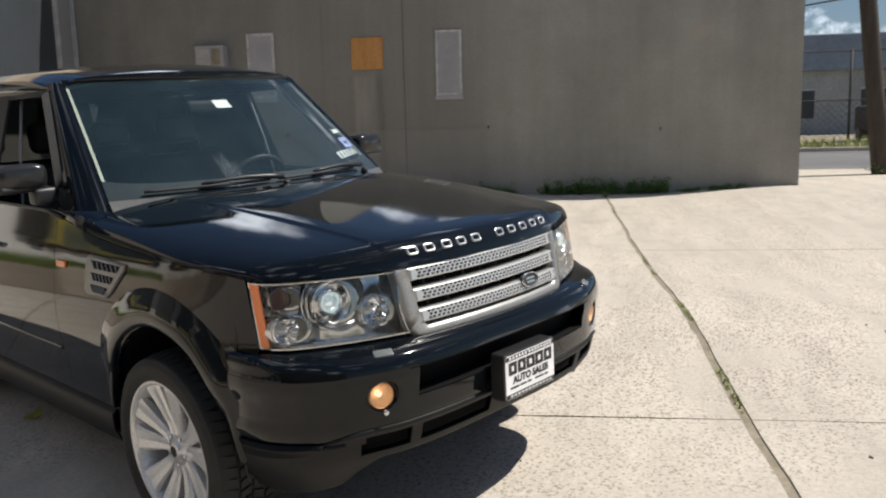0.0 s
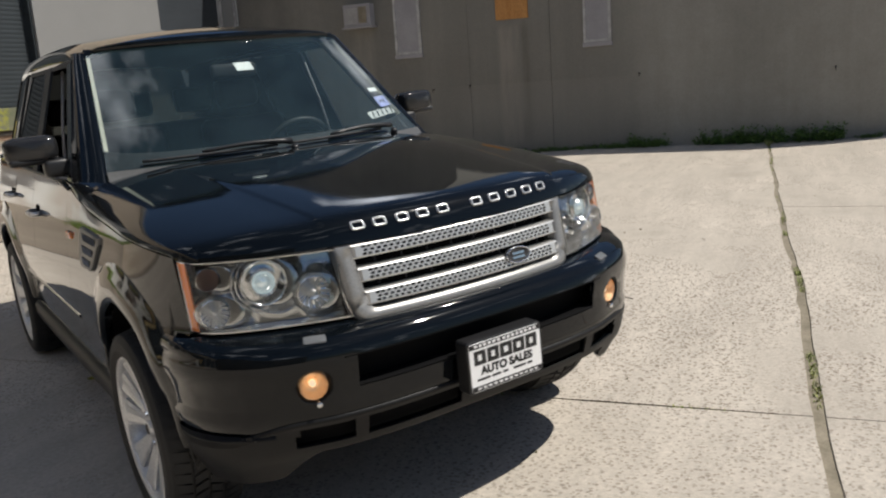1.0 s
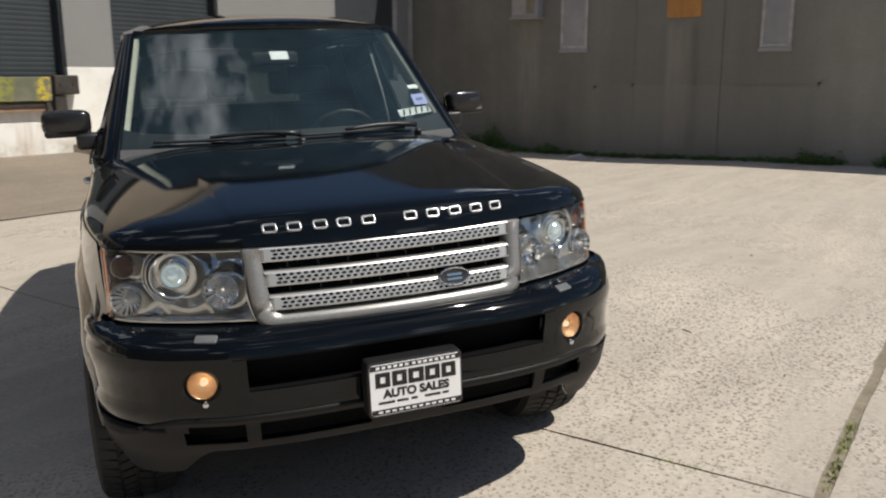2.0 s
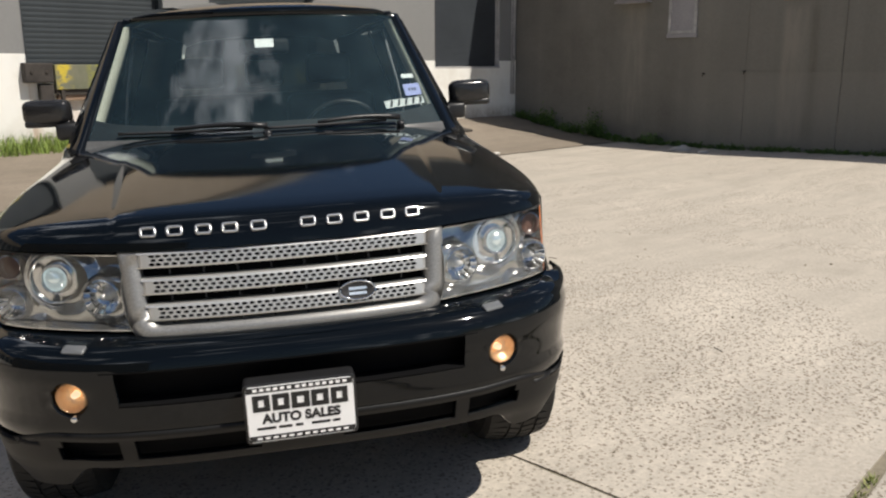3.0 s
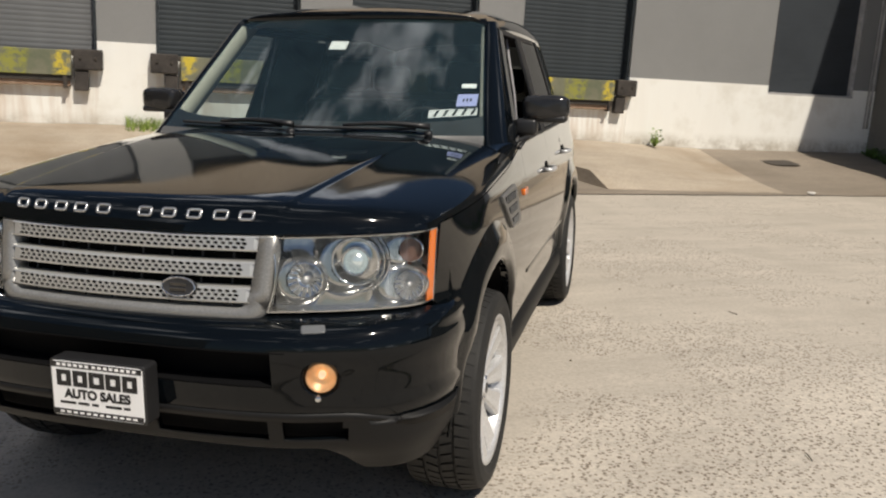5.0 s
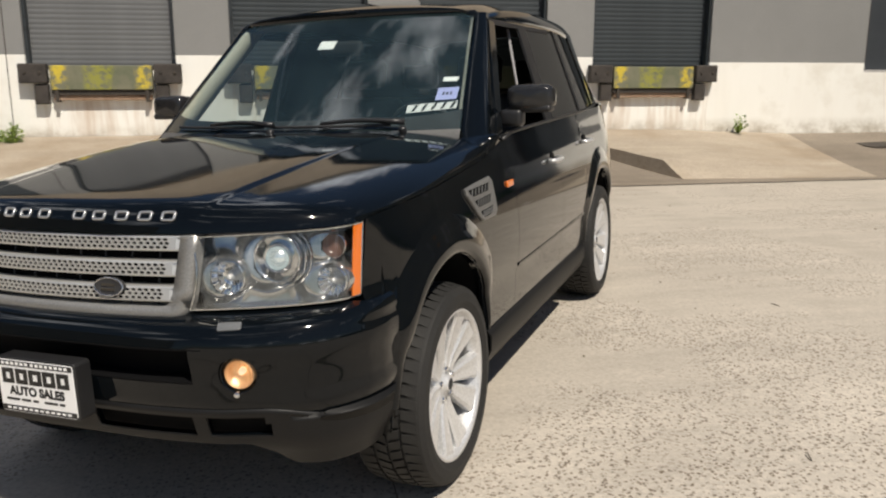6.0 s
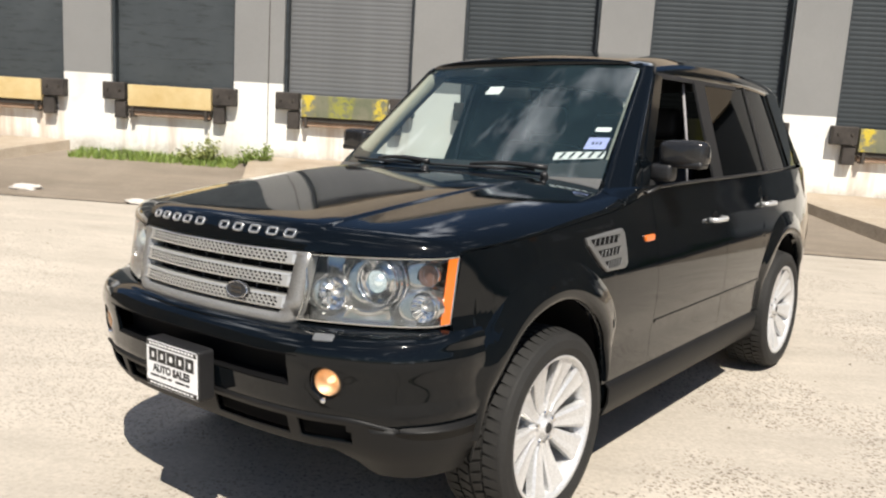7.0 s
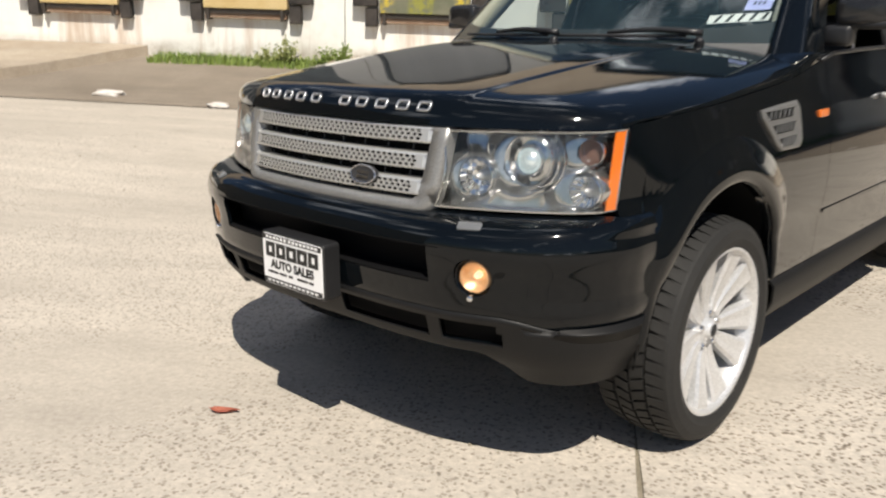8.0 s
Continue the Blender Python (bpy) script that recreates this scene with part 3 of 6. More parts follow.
# ---- fittings on the plain wall ----
def framed_panel(y0, y1, z0, z1, label):
    w = tagged(new("wall_panel"), label, "window", "boarded windows")
    f = 0.055
    for n, dims in (("frame", (y0, y0 + f, z0, z1)), ("frame", (y1 - f, y1, z0, z1)), ("frame", (y0 + f, y1 - f, z0, z0 + f)), ("frame", (y0 + f, y1 - f, z1 - f, z1))):
        part(n, boxed(SIDE_X - 0.04, SIDE_X - 0.001, *dims, bevel=0.006), OLDWHITE, w)
    part("board", boxed(SIDE_X - 0.02, SIDE_X - 0.001, y0 + f, y1 - f, z0 + f, z1 - f), PANEL, w)
    part("sill", boxed(SIDE_X - 0.05, SIDE_X - 0.001, y0 - 0.02, y1 + 0.02, z0 - 0.08, z0 - 0.002, bevel=0.008), PANEL, w)


framed_panel(1.56, 2.08, 2.04, 3.30, "boarded window in a chipped white frame")
framed_panel(5.40, 5.99, 2.10, 3.40, "boarded window in a rusty white frame")
board = tagged(part("orange_board", boxed(SIDE_X - 0.025, SIDE_X - 0.001, 3.14, 3.79, 2.60, 3.22, bevel=0.004), PLYWOOD), "orange plywood board fixed over an opening", "board")
ac = tagged(new("air_conditioner"), "old grey air conditioner box in the wall", "air conditioner")
part("case", boxed(SIDE_X - 0.22, SIDE_X - 0.001, 6.42, 7.04, 2.74, 3.18, bevel=0.012), PANEL, ac)
part("grille_panel", boxed(SIDE_X - 0.235, SIDE_X - 0.22, 6.50, 6.68, 2.80, 3.12), DIRT, ac)
for k in range(8):
    part("louvre", boxed(SIDE_X - 0.232, SIDE_X - 0.22, 6.72, 7.0, 2.80 + 0.04 * k, 2.82 + 0.04 * k), OLDWHITE, ac)
part("tray", boxed(SIDE_X - 0.25, SIDE_X - 0.001, 6.38, 7.08, 2.70, 2.738, bevel=0.006), PANEL, ac)
for y, z in ((1.06, 1.42), (4.4, 1.40), (-2.20, 1.31), (5.2, 1.36)):
    bm = bmesh.new()
    tube(bm, [(SIDE_X, y, z), (SIDE_X - 0.06, y, z), (SIDE_X - 0.07, y, z - 0.05)], 0.016, 8)
    tagged(part("wall_hook", bm, STEELDARK, smooth=True), "short rusty iron hook in the wall", "hook", "wall hooks")
# faded chalk strokes, not readable
CHALK = mottled("faded_chalk", (0.27, 0.255, 0.225), (0.34, 0.32, 0.285), 9, 0.95, 40)
marks = tagged(new("chalk_marks"), "faded pale chalk strokes on the wall", "marking")
for y, z, h, lean in ((-1.15, 1.52, 0.34, 20), (-1.32, 1.52, 0.34, -18), (-1.62, 1.50, 0.22, 35), (-2.02, 1.45, 0.40, 2), (-2.16, 1.56, 0.16, 80)):
    bm = boxed(-0.003, 0.0, -0.009, 0.009, -h / 2, h / 2)
    bm.transform(Matrix.Translation((SIDE_X, y, z)) @ Matrix.Rotation(radians(lean), 4, "X"))
    part("stroke", bm, CHALK, marks)

# ---- weeds and grass ----
def blades(bm, x0, x1, y0, y1, count, low, high, ground_at, wide=0.006, lean=0.5):
    for _ in range(count):
        x, y = random.uniform(x0, x1), random.uniform(y0, y1)
        h = random.uniform(low, high)
        a = random.uniform(0, 2 * math.pi)
        d = Vector((math.cos(a), math.sin(a), 0))
        s = Vector((-d.y, d.x, 0)) * wide * random.uniform(0.6, 1.4)
        b = Vector((x, y, ground_at(x, y) - 0.005))
        m1 = b + d * h * lean * 0.25 + Vector((0, 0, h * 0.6))
        t = b + d * h * lean * random.uniform(0.5, 1.0) + Vector((0, 0, h))
        v = [bm.verts.new(p) for p in (b - s, b + s, m1 + s * 0.8, m1 - s * 0.8, t)]
        bm.faces.new((v[0], v[1], v[2], v[3]))
        bm.faces.new((v[3], v[2], v[4]))


def leafy(bm, x, y, z, h, count, spread):
    """A clump of stems with many small leaves."""
    for _ in range(count):
        a, r = random.uniform(0, 2 * math.pi), random.uniform(0, 1) ** 0.6
        top = h * random.uniform(0.4, 1.0) * (1 - 0.45 * r)
        for k in range(7):
            t = random.uniform(0.15, 1)
            p = Vector((x + math.cos(a) * r * spread * t, y + math.sin(a) * r * spread * t, z + top * t))
            d = Vector((random.gauss(0, 1), random.gauss(0, 1), random.gauss(0.2, 0.6))).normalized()
            n = d.cross(Vector((random.gauss(0, 1), random.gauss(0, 1), 1))).normalized()
            ln, wd = random.uniform(0.025, 0.06), random.uniform(0.010, 0.022)
            v = [bm.verts.new(q) for q in (p, p + d * ln * 0.5 + n * wd, p + d * ln, p + d * ln * 0.5 - n * wd)]
            bm.faces.new(v)
        s = Vector((0.004, 0, 0))
        v = [bm.verts.new(q) for q in (Vector((x, y, z)) - s, Vector((x, y, z)) + s, Vector((x + math.cos(a) * r * spread, y + math.sin(a) * r * spread, z + top)))]
        bm.faces.new(v)


def stuff(name, bm, mat, label, category="plants"):
    return tagged(part(name, bm, mat), label, category, kind="stuff")


bm = bmesh.new()
blades(bm, -6.75, -3.95, 9.30, 9.78, 3600, 0.03, 0.12, apron_z)
blades(bm, -9.0, -7.4, 9.55, 9.78, 300, 0.03, 0.10, apron_z)
blades(bm, -0.9, 1.0, 9.45, 9.78, 1000, 0.06, 0.20, lambda a, b: apron_z(a, b) + 0.10)
blades(bm, 1.0, 2.85, 9.35, 9.78, 1500, 0.06, 0.24, apron_z)
stuff("grass", bm, GRASS, "bright green grass strip along the dock wall", "grass")
for x, h, n, s in ((-4.45, 0.56, 75, 0.24), (-4.75, 0.32, 60, 0.3)):
    bm = bmesh.new()
    leafy(bm, x, 9.55, apron_z(x, 9.55), h, n, s)
    tagged(part("pale_weed", bm, PALEWEED), "pale yellow-green weed against the dock wall", "weed", "wall weeds")
for x, h, n, s in ((-3.80, 0.42, 70, 0.22), (-3.52, 0.50, 70, 0.18)):
    bm = bmesh.new()
    leafy(bm, x, 9.55, apron_z(x, 9.55), h, n, s)
    tagged(part("green_weed", bm, GRASS), "tall green weed against the dock wall", "weed", "wall weeds")
bm = bmesh.new()
leafy(bm, 7.85, 9.62, apron_z(7.85, 9.62) + 0.05, 0.42, 30, 0.16)
tagged(part("green_weed", bm, GRASS), "small green weed growing by the wall foot", "weed", "wall weeds")
bm = bmesh.new()
for y0, y1, h, n in ((-2.35, 0.05, 0.42, 130), (0.55, 1.25, 0.30, 36), (1.3, 3.4, 0.12, 50), (-3.9, -2.6, 0.10, 26), (3.4, 6.2, 0.13, 60), (6.2, 7.4, 0.2, 30), (7.35, 7.75, 0.75, 26), (6.0, 6.3, 0.5, 10), (8.5, 8.9, 0.6, 16), (7.9, 9.7, 0.3, 60)):
    for _ in range(n):
        y = random.uniform(y0, y1)
        x = SIDE_X - random.uniform(0.03, 0.32)
        z = height(x, y) if y < APRON_Y else apron_z(x, y)
        leafy(bm, x, y, z, h * random.uniform(0.5, 1.1), 5, 0.13)
stuff("wall_weeds", bm, WEED, "dark green weeds along the foot of the wall", "weeds")
bm = bmesh.new()
for _ in range(340):
    x = random.choice((random.uniform(-0.8, 3.6), random.uniform(-0.5, 12.5)))
    if noise.noise((x * 1.3, 4.0, 0.5)) < -0.05 or random.random() < 0.2:
        continue
    y = joint_y(x, -1.77)
    blades(bm, x - 0.04, x + 0.04, y - 0.012, y + 0.022, 9, 0.010, 0.034, lambda a, b: height(a, b) - 0.008, 0.003, 0.9)
for _ in range(150):
    y = random.uniform(-4.5, -0.2)
    if noise.noise((y * 1.5, 8.0, 0.5)) < 0.0:
        continue
    blades(bm, 0.562, 0.578, y - 0.04, y + 0.04, 6, 0.008, 0.026, lambda a, b: height(a, b) - 0.008, 0.003, 0.9)
leafy(bm, 12.2, joint_y(12.2, -1.77), height(12.2, -1.2), 0.12, 10, 0.1)
stuff("joint_grass", bm, PALEWEED, "sparse grass growing in the concrete joint", "grass")

# ---- litter ----
def rag(x, y, z, size, label, mat=RAG):
    bm = bmesh.new()
    bmesh.ops.create_icosphere(bm, subdivisions=3, radius=1)
    for v in bm.verts:
        k = 1 + 0.5 * noise.noise(v.co * 1.7 + Vector((x, y, 0)))
        v.co = Vector((v.co.x * size * k, v.co.y * size * 0.55 * k, max(-0.02, v.co.z * size * 0.28 * k))) + Vector((x, y, z + 0.01))
    tagged(part("rag", bm, mat, smooth=True), label, "litter")


rag(-6.15, 7.3, apron_z(-6.15, 7.3), 0.22, "crumpled white rag on the apron")
rag(-4.4, 6.97, apron_z(-4.4, 6.97), 0.14, "crumpled white paper by the apron edge")
rag(12.0, 5.15, height(12, 5.15), 0.25, "crumpled plastic bag at the foot of the wall")
rag(11.8, 4.6, height(11.8, 4.6), 0.13, "crumpled white paper at the foot of the wall")
rag(9.0, 6.98, apron_z(9, 6.98), 0.08, "crumpled white paper by the apron edge")
bm = bmesh.new()
for _ in range(240):
    x, y = random.uniform(-6, 11.5), random.uniform(-6, 6.8)
    r = random.uniform(0.003, 0.010)
    bmesh.ops.create_icosphere(bm, subdivisions=1, radius=r, matrix=Matrix.LocRotScale((x, y, height(x, y) + r * 0.3), Euler((random.random() * 6, random.random() * 6, 0)), (1, random.uniform(0.6, 1.4), 0.6)))
stuff("pebbles", bm, DIRT, "small dark pebbles scattered over the concrete", "pebbles")
for x, y, a in ((3.9, -0.95, 20), (2.1, -0.7, 70), (3.2, 1.2, 110)):
    bm = bmesh.new()
    tube(bm, [(x + k * 0.03 * math.cos(radians(a)), y + k * 0.03 * math.sin(radians(a)), height(x, y) + 0.006 + 0.004 * math.sin(k)) for k in range(3)], 0.0025, 6)
    tagged(part("twig", bm, STEELDARK), "small dark twig lying on the concrete", "twig", "twigs")

YELLOWLEAF = mottled("fallen_yellow_leaf", (0.30, 0.30, 0.05), (0.45, 0.42, 0.08), 30, 0.8, 90)
bm = bmesh.new()
grid(bm, [[(0.40 + 0.075 * u, 1.98 + 0.04 * v * (1 - u * u), height(0.40, 1.98) + 0.006 + 0.016 * u * u + 0.010 * v * v) for v in (-1, -0.5, 0, 0.5, 1)] for u in (-0.98, -0.5, 0, 0.5, 0.98)])
tagged(part("fallen_leaf", bm, YELLOWLEAF, smooth=True), "yellow-green fallen leaf on shaded concrete", "leaf")
LEAF = mottled("dry_red_leaf", (0.25, 0.06, 0.04), (0.42, 0.14, 0.08), 30, 0.8, 90)
bm = bmesh.new()
grid(bm, [[(-0.83 + 0.05 * u + 0.012 * v, -0.61 + 0.022 * v * (1 - u * u), height(-0.83, -0.61) + 0.004 + 0.010 * u * u + 0.006 * v * v) for v in (-1, -0.5, 0, 0.5, 1)] for u in (-0.98, -0.5, 0, 0.5, 0.98)])
leaf = tagged(part("dry_leaf", bm, LEAF, smooth=True), "curled dry red leaf on the concrete", "leaf")

# ---- beyond the end of the plain wall ----
bm = bmesh.new()
grid(bm, [[(x, y, 0.19 - 0.10 * smoothstep(17.5, 18.5, x)) for y in (-120, -60, -30, -15, -4.75)] for x in (12.8, 15, 17.5, 18.5, 30)])
tagged(part("pavement", bm, CONCRETE), "pale concrete pavement beside the street", "pavement", kind="structure")
bm = bmesh.new()
grid(bm, [[(x, y, 0.125) for y in (-160, -60, -30, -10, 20, 80)] for x in (18.6, 24, 29)])
tagged(part("road", bm, ASPHALT), "grey asphalt street beyond the yard", "road", kind="structure")
bm = boxed(29, 29.25, -160, 80, 0.0, 0.27, bevel=0.02)
tagged(part("kerb", bm, CONCRETE), "concrete kerb along the far side of the street", "kerb", kind="structure")
bm = bmesh.new()
blades(bm, 29.3, 30.6, -26, -6, 2600, 0.1, 0.5, lambda a, b: 0.2, 0.02)
stuff("verge_grass", bm, PALEWEED, "dry grass verge below the fence", "grass")
pole = tagged(new("utility_pole"), "dark wooden utility pole leaning by the street", "utility pole")
bm = bmesh.new()
tube(bm, [(15.6, -7.015 + 0.118 * z, z) for z in (0.1, 2, 4, 6, 8, 9.5)], lambda t: 0.19 - 0.05 * t, 14)
part("shaft", bm, WOOD, pole, smooth=True)
bm = boxed(15.5, 15.7, -7.4, -5.1, 8.3, 8.45, bevel=0.01)
part("cross_arm", bm, WOOD, pole)
bm = bmesh.new()
leafy(bm, 15.5, -6.85, 0.2, 0.3, 20, 0.3)
tagged(part("pole_weed", bm, WEED), "small weed at the foot of the pole", "weed")
for z0, z1, y1 in ((7.9, 5.8, 30), (4.2, 4.9, 40), (3.9, 8.0, 14)):
    bm = bmesh.new()
    tube(bm, [(15.6 + 30 * k / 12, -6.4 + (y1 + 6.4) * k / 12 * 0.4, z0 + (z1 - z0) * k / 12 - 0.8 * math.sin(math.pi * k / 12)) for k in range(13)], 0.02, 5)
    tagged(part("overhead_cable", bm, STEELDARK), "thin dark overhead cable", "cable", "overhead cables")
fence = tagged(new("fence"), "dark steel wire fence along the street", "fence")
for k in range(14):
    bm = bmesh.new()
    tube(bm, [(31, -34 + 2.6 * k, 0.1), (31, -34 + 2.6 * k, 3.9)], 0.05, 8)
    part("post", bm, STEELDARK, fence, smooth=True)
for z in (0.4, 2.0, 3.85):
    bm = bmesh.new()
    tube(bm, [(31, -34.5, z), (31, 0.5, z)], 0.03, 6)
    part("rail", bm, STEELDARK, fence)
bm = bmesh.new()
for k in range(130):
    for s in (1, -1):
        y = -34 + 0.26 * k
        tube(bm, [(31, y, 0.3), (31, y + s * 1.7, 2.0)], 0.006, 3)
tagged(part("wire_mesh", bm, STEELDARK, fence), kind="stuff")
SHEDWALL = mottled("pale_shed_wall", (0.30, 0.31, 0.31), (0.42, 0.42, 0.41), 0.4, 0.85, 5)
SHEDROOF = mottled("blue_grey_roof", (0.17, 0.21, 0.27), (0.23, 0.28, 0.35), 0.2, 0.6, 3)
shed = tagged(new("far_warehouse"), "long low pale warehouse with a blue-grey roof", "building")
part("wall", boxed(62, 84, -60, 40, 0.0, 4.6), SHEDWALL, shed)
part("roof", boxed(61.5, 85, -60.5, 40.5, 4.6, 7.2, bevel=0.1), SHEDROOF, shed)
for k in range(16):
    y = -56 + 5.6 * k
    win = part("window", boxed(61.93, 62.05, y, y + 2.4, 1.2, 3.2), DOORSLATE, shed)
    part("window_frame", boxed(61.9, 61.93, y - 0.1, y + 2.5, 3.2, 3.35), OLDWHITE, win)
for y in (-17.5, -9.0):
    van = tagged(new("parked_van"), "dark parked van beyond the fence", "van", "parked vans")
    part("body", boxed(44, 48, y, y + 1.9, 0.5, 1.9, bevel=0.15), STEELDARK, van)
    for x in (44.8, 47.2):
        bm = bmesh.new()
        bmesh.ops.create_cone(bm, cap_ends=True, segments=16, radius1=0.34, radius2=0.34, depth=1.95, matrix=pose(x, y + 0.95, 0.34, 90, 0, 0))
        part("wheel", bm, DIRT, van)

# ---- the car: its own frame has the front axle at y = 0, the nose towards -y, the ground at z = 0 ----
PAINT = BLACKPAINT
SATIN = mottled("satin_black_plastic", (0.013, 0.013, 0.014), (0.02, 0.02, 0.021), 3, 0.42, 150, 0.1, depth=0.001)
# near-black: puts the shade of openings and gaps into the colour
DARK = material("cavity_shade", (0.003, 0.003, 0.0035), 0.8, spec=0.15)
SILVER = mottled("silver_grille_paint", (0.30, 0.295, 0.285), (0.36, 0.355, 0.34), 4, 0.38, 200, 0.05, depth=0.0005)
bsdf(SILVER).inputs["Metallic"].default_value = 0.55
VENTGREY = mottled("satin_grey_vent", (0.21, 0.21, 0.207), (0.27, 0.27, 0.266), 4, 0.34, 200, 0.05, depth=0.0005)
bsdf(VENTGREY).inputs["Metallic"].default_value = 0.5
WASHER = material("grey_washer_cover", (0.13, 0.135, 0.14), 0.25)
VALANCE = mottled("worn_black_plastic", (0.007, 0.007, 0.0075), (0.012, 0.012, 0.012), 3, 0.5, 150, 0.1, depth=0.001)
bsdf(VALANCE).inputs["Specular IOR Level"].default_value = 0.25
BRIGHT = material("bright_mesh_metal", (0.66, 0.655, 0.635), 0.32, 0.65)
CHROME = material("chrome", (0.8, 0.8, 0.8), 0.06, 1.0)
BOWL = material("bright_reflector_bowl", (0.92, 0.92, 0.92), 0.10, 1.0)
ALLOY = mottled("silver_alloy", (0.68, 0.68, 0.68), (0.76, 0.76, 0.76), 3, 0.30, 120, 0.03, depth=0.0005)
bsdf(ALLOY).inputs["Metallic"].default_value = 0.45
RUBBER = mottled("tyre_rubber", (0.010, 0.010, 0.0095), (0.020, 0.019, 0.0175), 4, 0.75, 90, 0.3, depth=0.001)
AMBER = material("amber_plastic", (0.75, 0.17, 0.015), 0.18, 0, 0.6, 0.6)
REFLECTOR = material("lamp_housing", (0.55, 0.55, 0.545), 0.13)
bsdf(REFLECTOR).inputs["Metallic"].default_value = 0.9
TRIM = mottled("dark_trim", (0.016, 0.016, 0.018), (0.028, 0.028, 0.03), 5, 0.7, 150, 0.2, depth=0.001)
CREAM = mottled("cream_pillar_trim", (0.58, 0.56, 0.47), (0.68, 0.66, 0.56), 4, 0.7, 90, 0.1, depth=0.001)
LEATHER = mottled("dark_leather", (0.02, 0.02, 0.021), (0.035, 0.035, 0.036), 6, 0.5, 70, 0.2, depth=0.001)
PAPER = material("white_paper", (0.85, 0.85, 0.85), 0.6)
LILAC = material("lilac_paper", (0.45, 0.47, 0.75), 0.6)
INK = material("black_ink", (0.012, 0.012, 0.012), 0.5)
LETTER = material("raised_silver_lettering", (0.62, 0.62, 0.62), 0.28, 0.85)


def glass_like(name, tint, rough=0.01, ior=1.5, veil=0.0):
    """A clear sheet that mirrors at a slant; veil: a thin dusty film, teal to stand in for mirrored sky."""
    m = bpy.data.materials.new(name)
    m.use_nodes = True
    t = m.node_tree
    t.nodes.remove(t.nodes["Principled BSDF"])
    mix, clear, gloss, fr = (t.nodes.new("ShaderNode" + k) for k in ("MixShader", "BsdfTransparent", "BsdfGlossy", "Fresnel"))
    clear.inputs["Color"].default_value = (*tint, 1)
    gloss.inputs["Roughness"].default_value, fr.inputs["IOR"].default_value = rough, ior
    t.links.new(fr.outputs[0], mix.inputs[0])
    film, haze = t.nodes.new("ShaderNodeMixShader"), t.nodes.new("ShaderNodeBsdfDiffuse")
    haze.inputs["Color"].default_value = (0.28, 0.50, 0.56, 1)
    film.inputs[0].default_value = veil
    if veil:
        t.links.new(times(m, ramp_of(m, noise_of(m, 5, 5, 0.6), [(0.3, grey(0.6)), (0.7, grey(1.3))]), veil), film.inputs[0])
    t.links.new(clear.outputs[0], film.inputs[1])
    t.links.new(haze.outputs[0], film.inputs[2])
    t.links.new(film.outputs[0], mix.inputs[1])
    t.links.new(gloss.outputs[0], mix.inputs[2])
    t.links.new(mix.outputs[0], t.nodes["Material Output"].inputs["Surface"])
    return m


GLASS = glass_like("tinted_glass", (0.55, 0.63, 0.63), ior=1.8, veil=0.038)
PRIVACY = glass_like("dark_privacy_glass", (0.04, 0.042, 0.04), ior=1.42)
CLEAR = glass_like("clear_lamp_cover", (0.93, 0.94, 0.94))


def glow(name, colour, strength, base):
    m = material(name, base, 0.15)
    bsdf(m).inputs["Emission Color"].default_value = (*colour, 1)
    bsdf(m).inputs["Emission Strength"].default_value = strength
    return m


FOGGLOW = glow("lit_fog_lamp", (1.0, 0.58, 0.28), 0.07, (0.85, 0.60, 0.38))
bsdf(FOGGLOW).inputs["Metallic"].default_value = 0.75
FOGBULB = glow("lit_fog_bulb", (1.0, 0.74, 0.42), 0.9, (0.9, 0.8, 0.7))
facet = node(FOGGLOW, "ShaderNodeTexVoronoi", Scale=60.0)
wire(FOGGLOW, bump_of(FOGGLOW, facet.outputs["Distance"], 0.25, 0.01), bsdf(FOGGLOW).inputs["Normal"])
XENON = glow("lit_projector", (0.86, 1.0, 0.96), 0.30, (0.74, 0.76, 0.75))
bsdf(XENON).inputs["Metallic"].default_value = 0.85
bsdf(XENON).inputs["Roughness"].default_value = 0.22

car = tagged(new("car"), "shiny black off-road estate car with silver grille on concrete", "car")
car.matrix_world = Matrix.Translation((0.0229, 0.0099, 0.002)) @ TURN @ pose(0, 0, 0, 0.05, -2.22, 0)

# -- the flanks --
SIDE = [(0.24, 0.84), (0.33, 0.885), (0.45, 0.905), (0.60, 0.914), (0.64, 0.924), (0.76, 0.933), (0.86, 0.929), (0.94, 0.920), (1.02, 0.908), (1.065, 0.900), (1.085, 0.894), (1.11, 0.886), (1.15, 0.878), (1.20, 0.868), (1.24, 0.857)]
AXLES, ARCH_Y, ARCH_Z, AXLE_Z = (0.0, 2.745), 0.43, 0.475, 0.365


def flank(y, z):
    x = curve_at(SIDE, z)
    if y < 0.0:
        k = smoothstep(0.68, 0.85, z)
        x -= (0.026 * (1 - k) + (x - 0.839) * k) * (-y / 0.51) ** 2
    if y > 2.95:
        x -= 0.20 * ((y - 2.95) / 0.92) ** 2
    return x


def belt(y):
    return curve_at([(-0.55, 1.045), (-0.3, 1.062), (0.0, 1.083), (0.45, 1.117), (0.62, 1.142), (0.84, 1.182), (0.92, 1.195), (2.0, 1.21), (3.0, 1.225), (3.95, 1.235)], y)


def sill(y):
    """The lower edge: the rocker, cut up over each wheel."""
    z = 0.30 if y > -0.43 else 0.60
    for a in AXLES:
        d = abs(y - a)
        if d < ARCH_Y:
            z = max(z, AXLE_Z - 0.06 + (ARCH_Z + 0.06) * math.sqrt(1 - (d / ARCH_Y) ** 2))
    return z


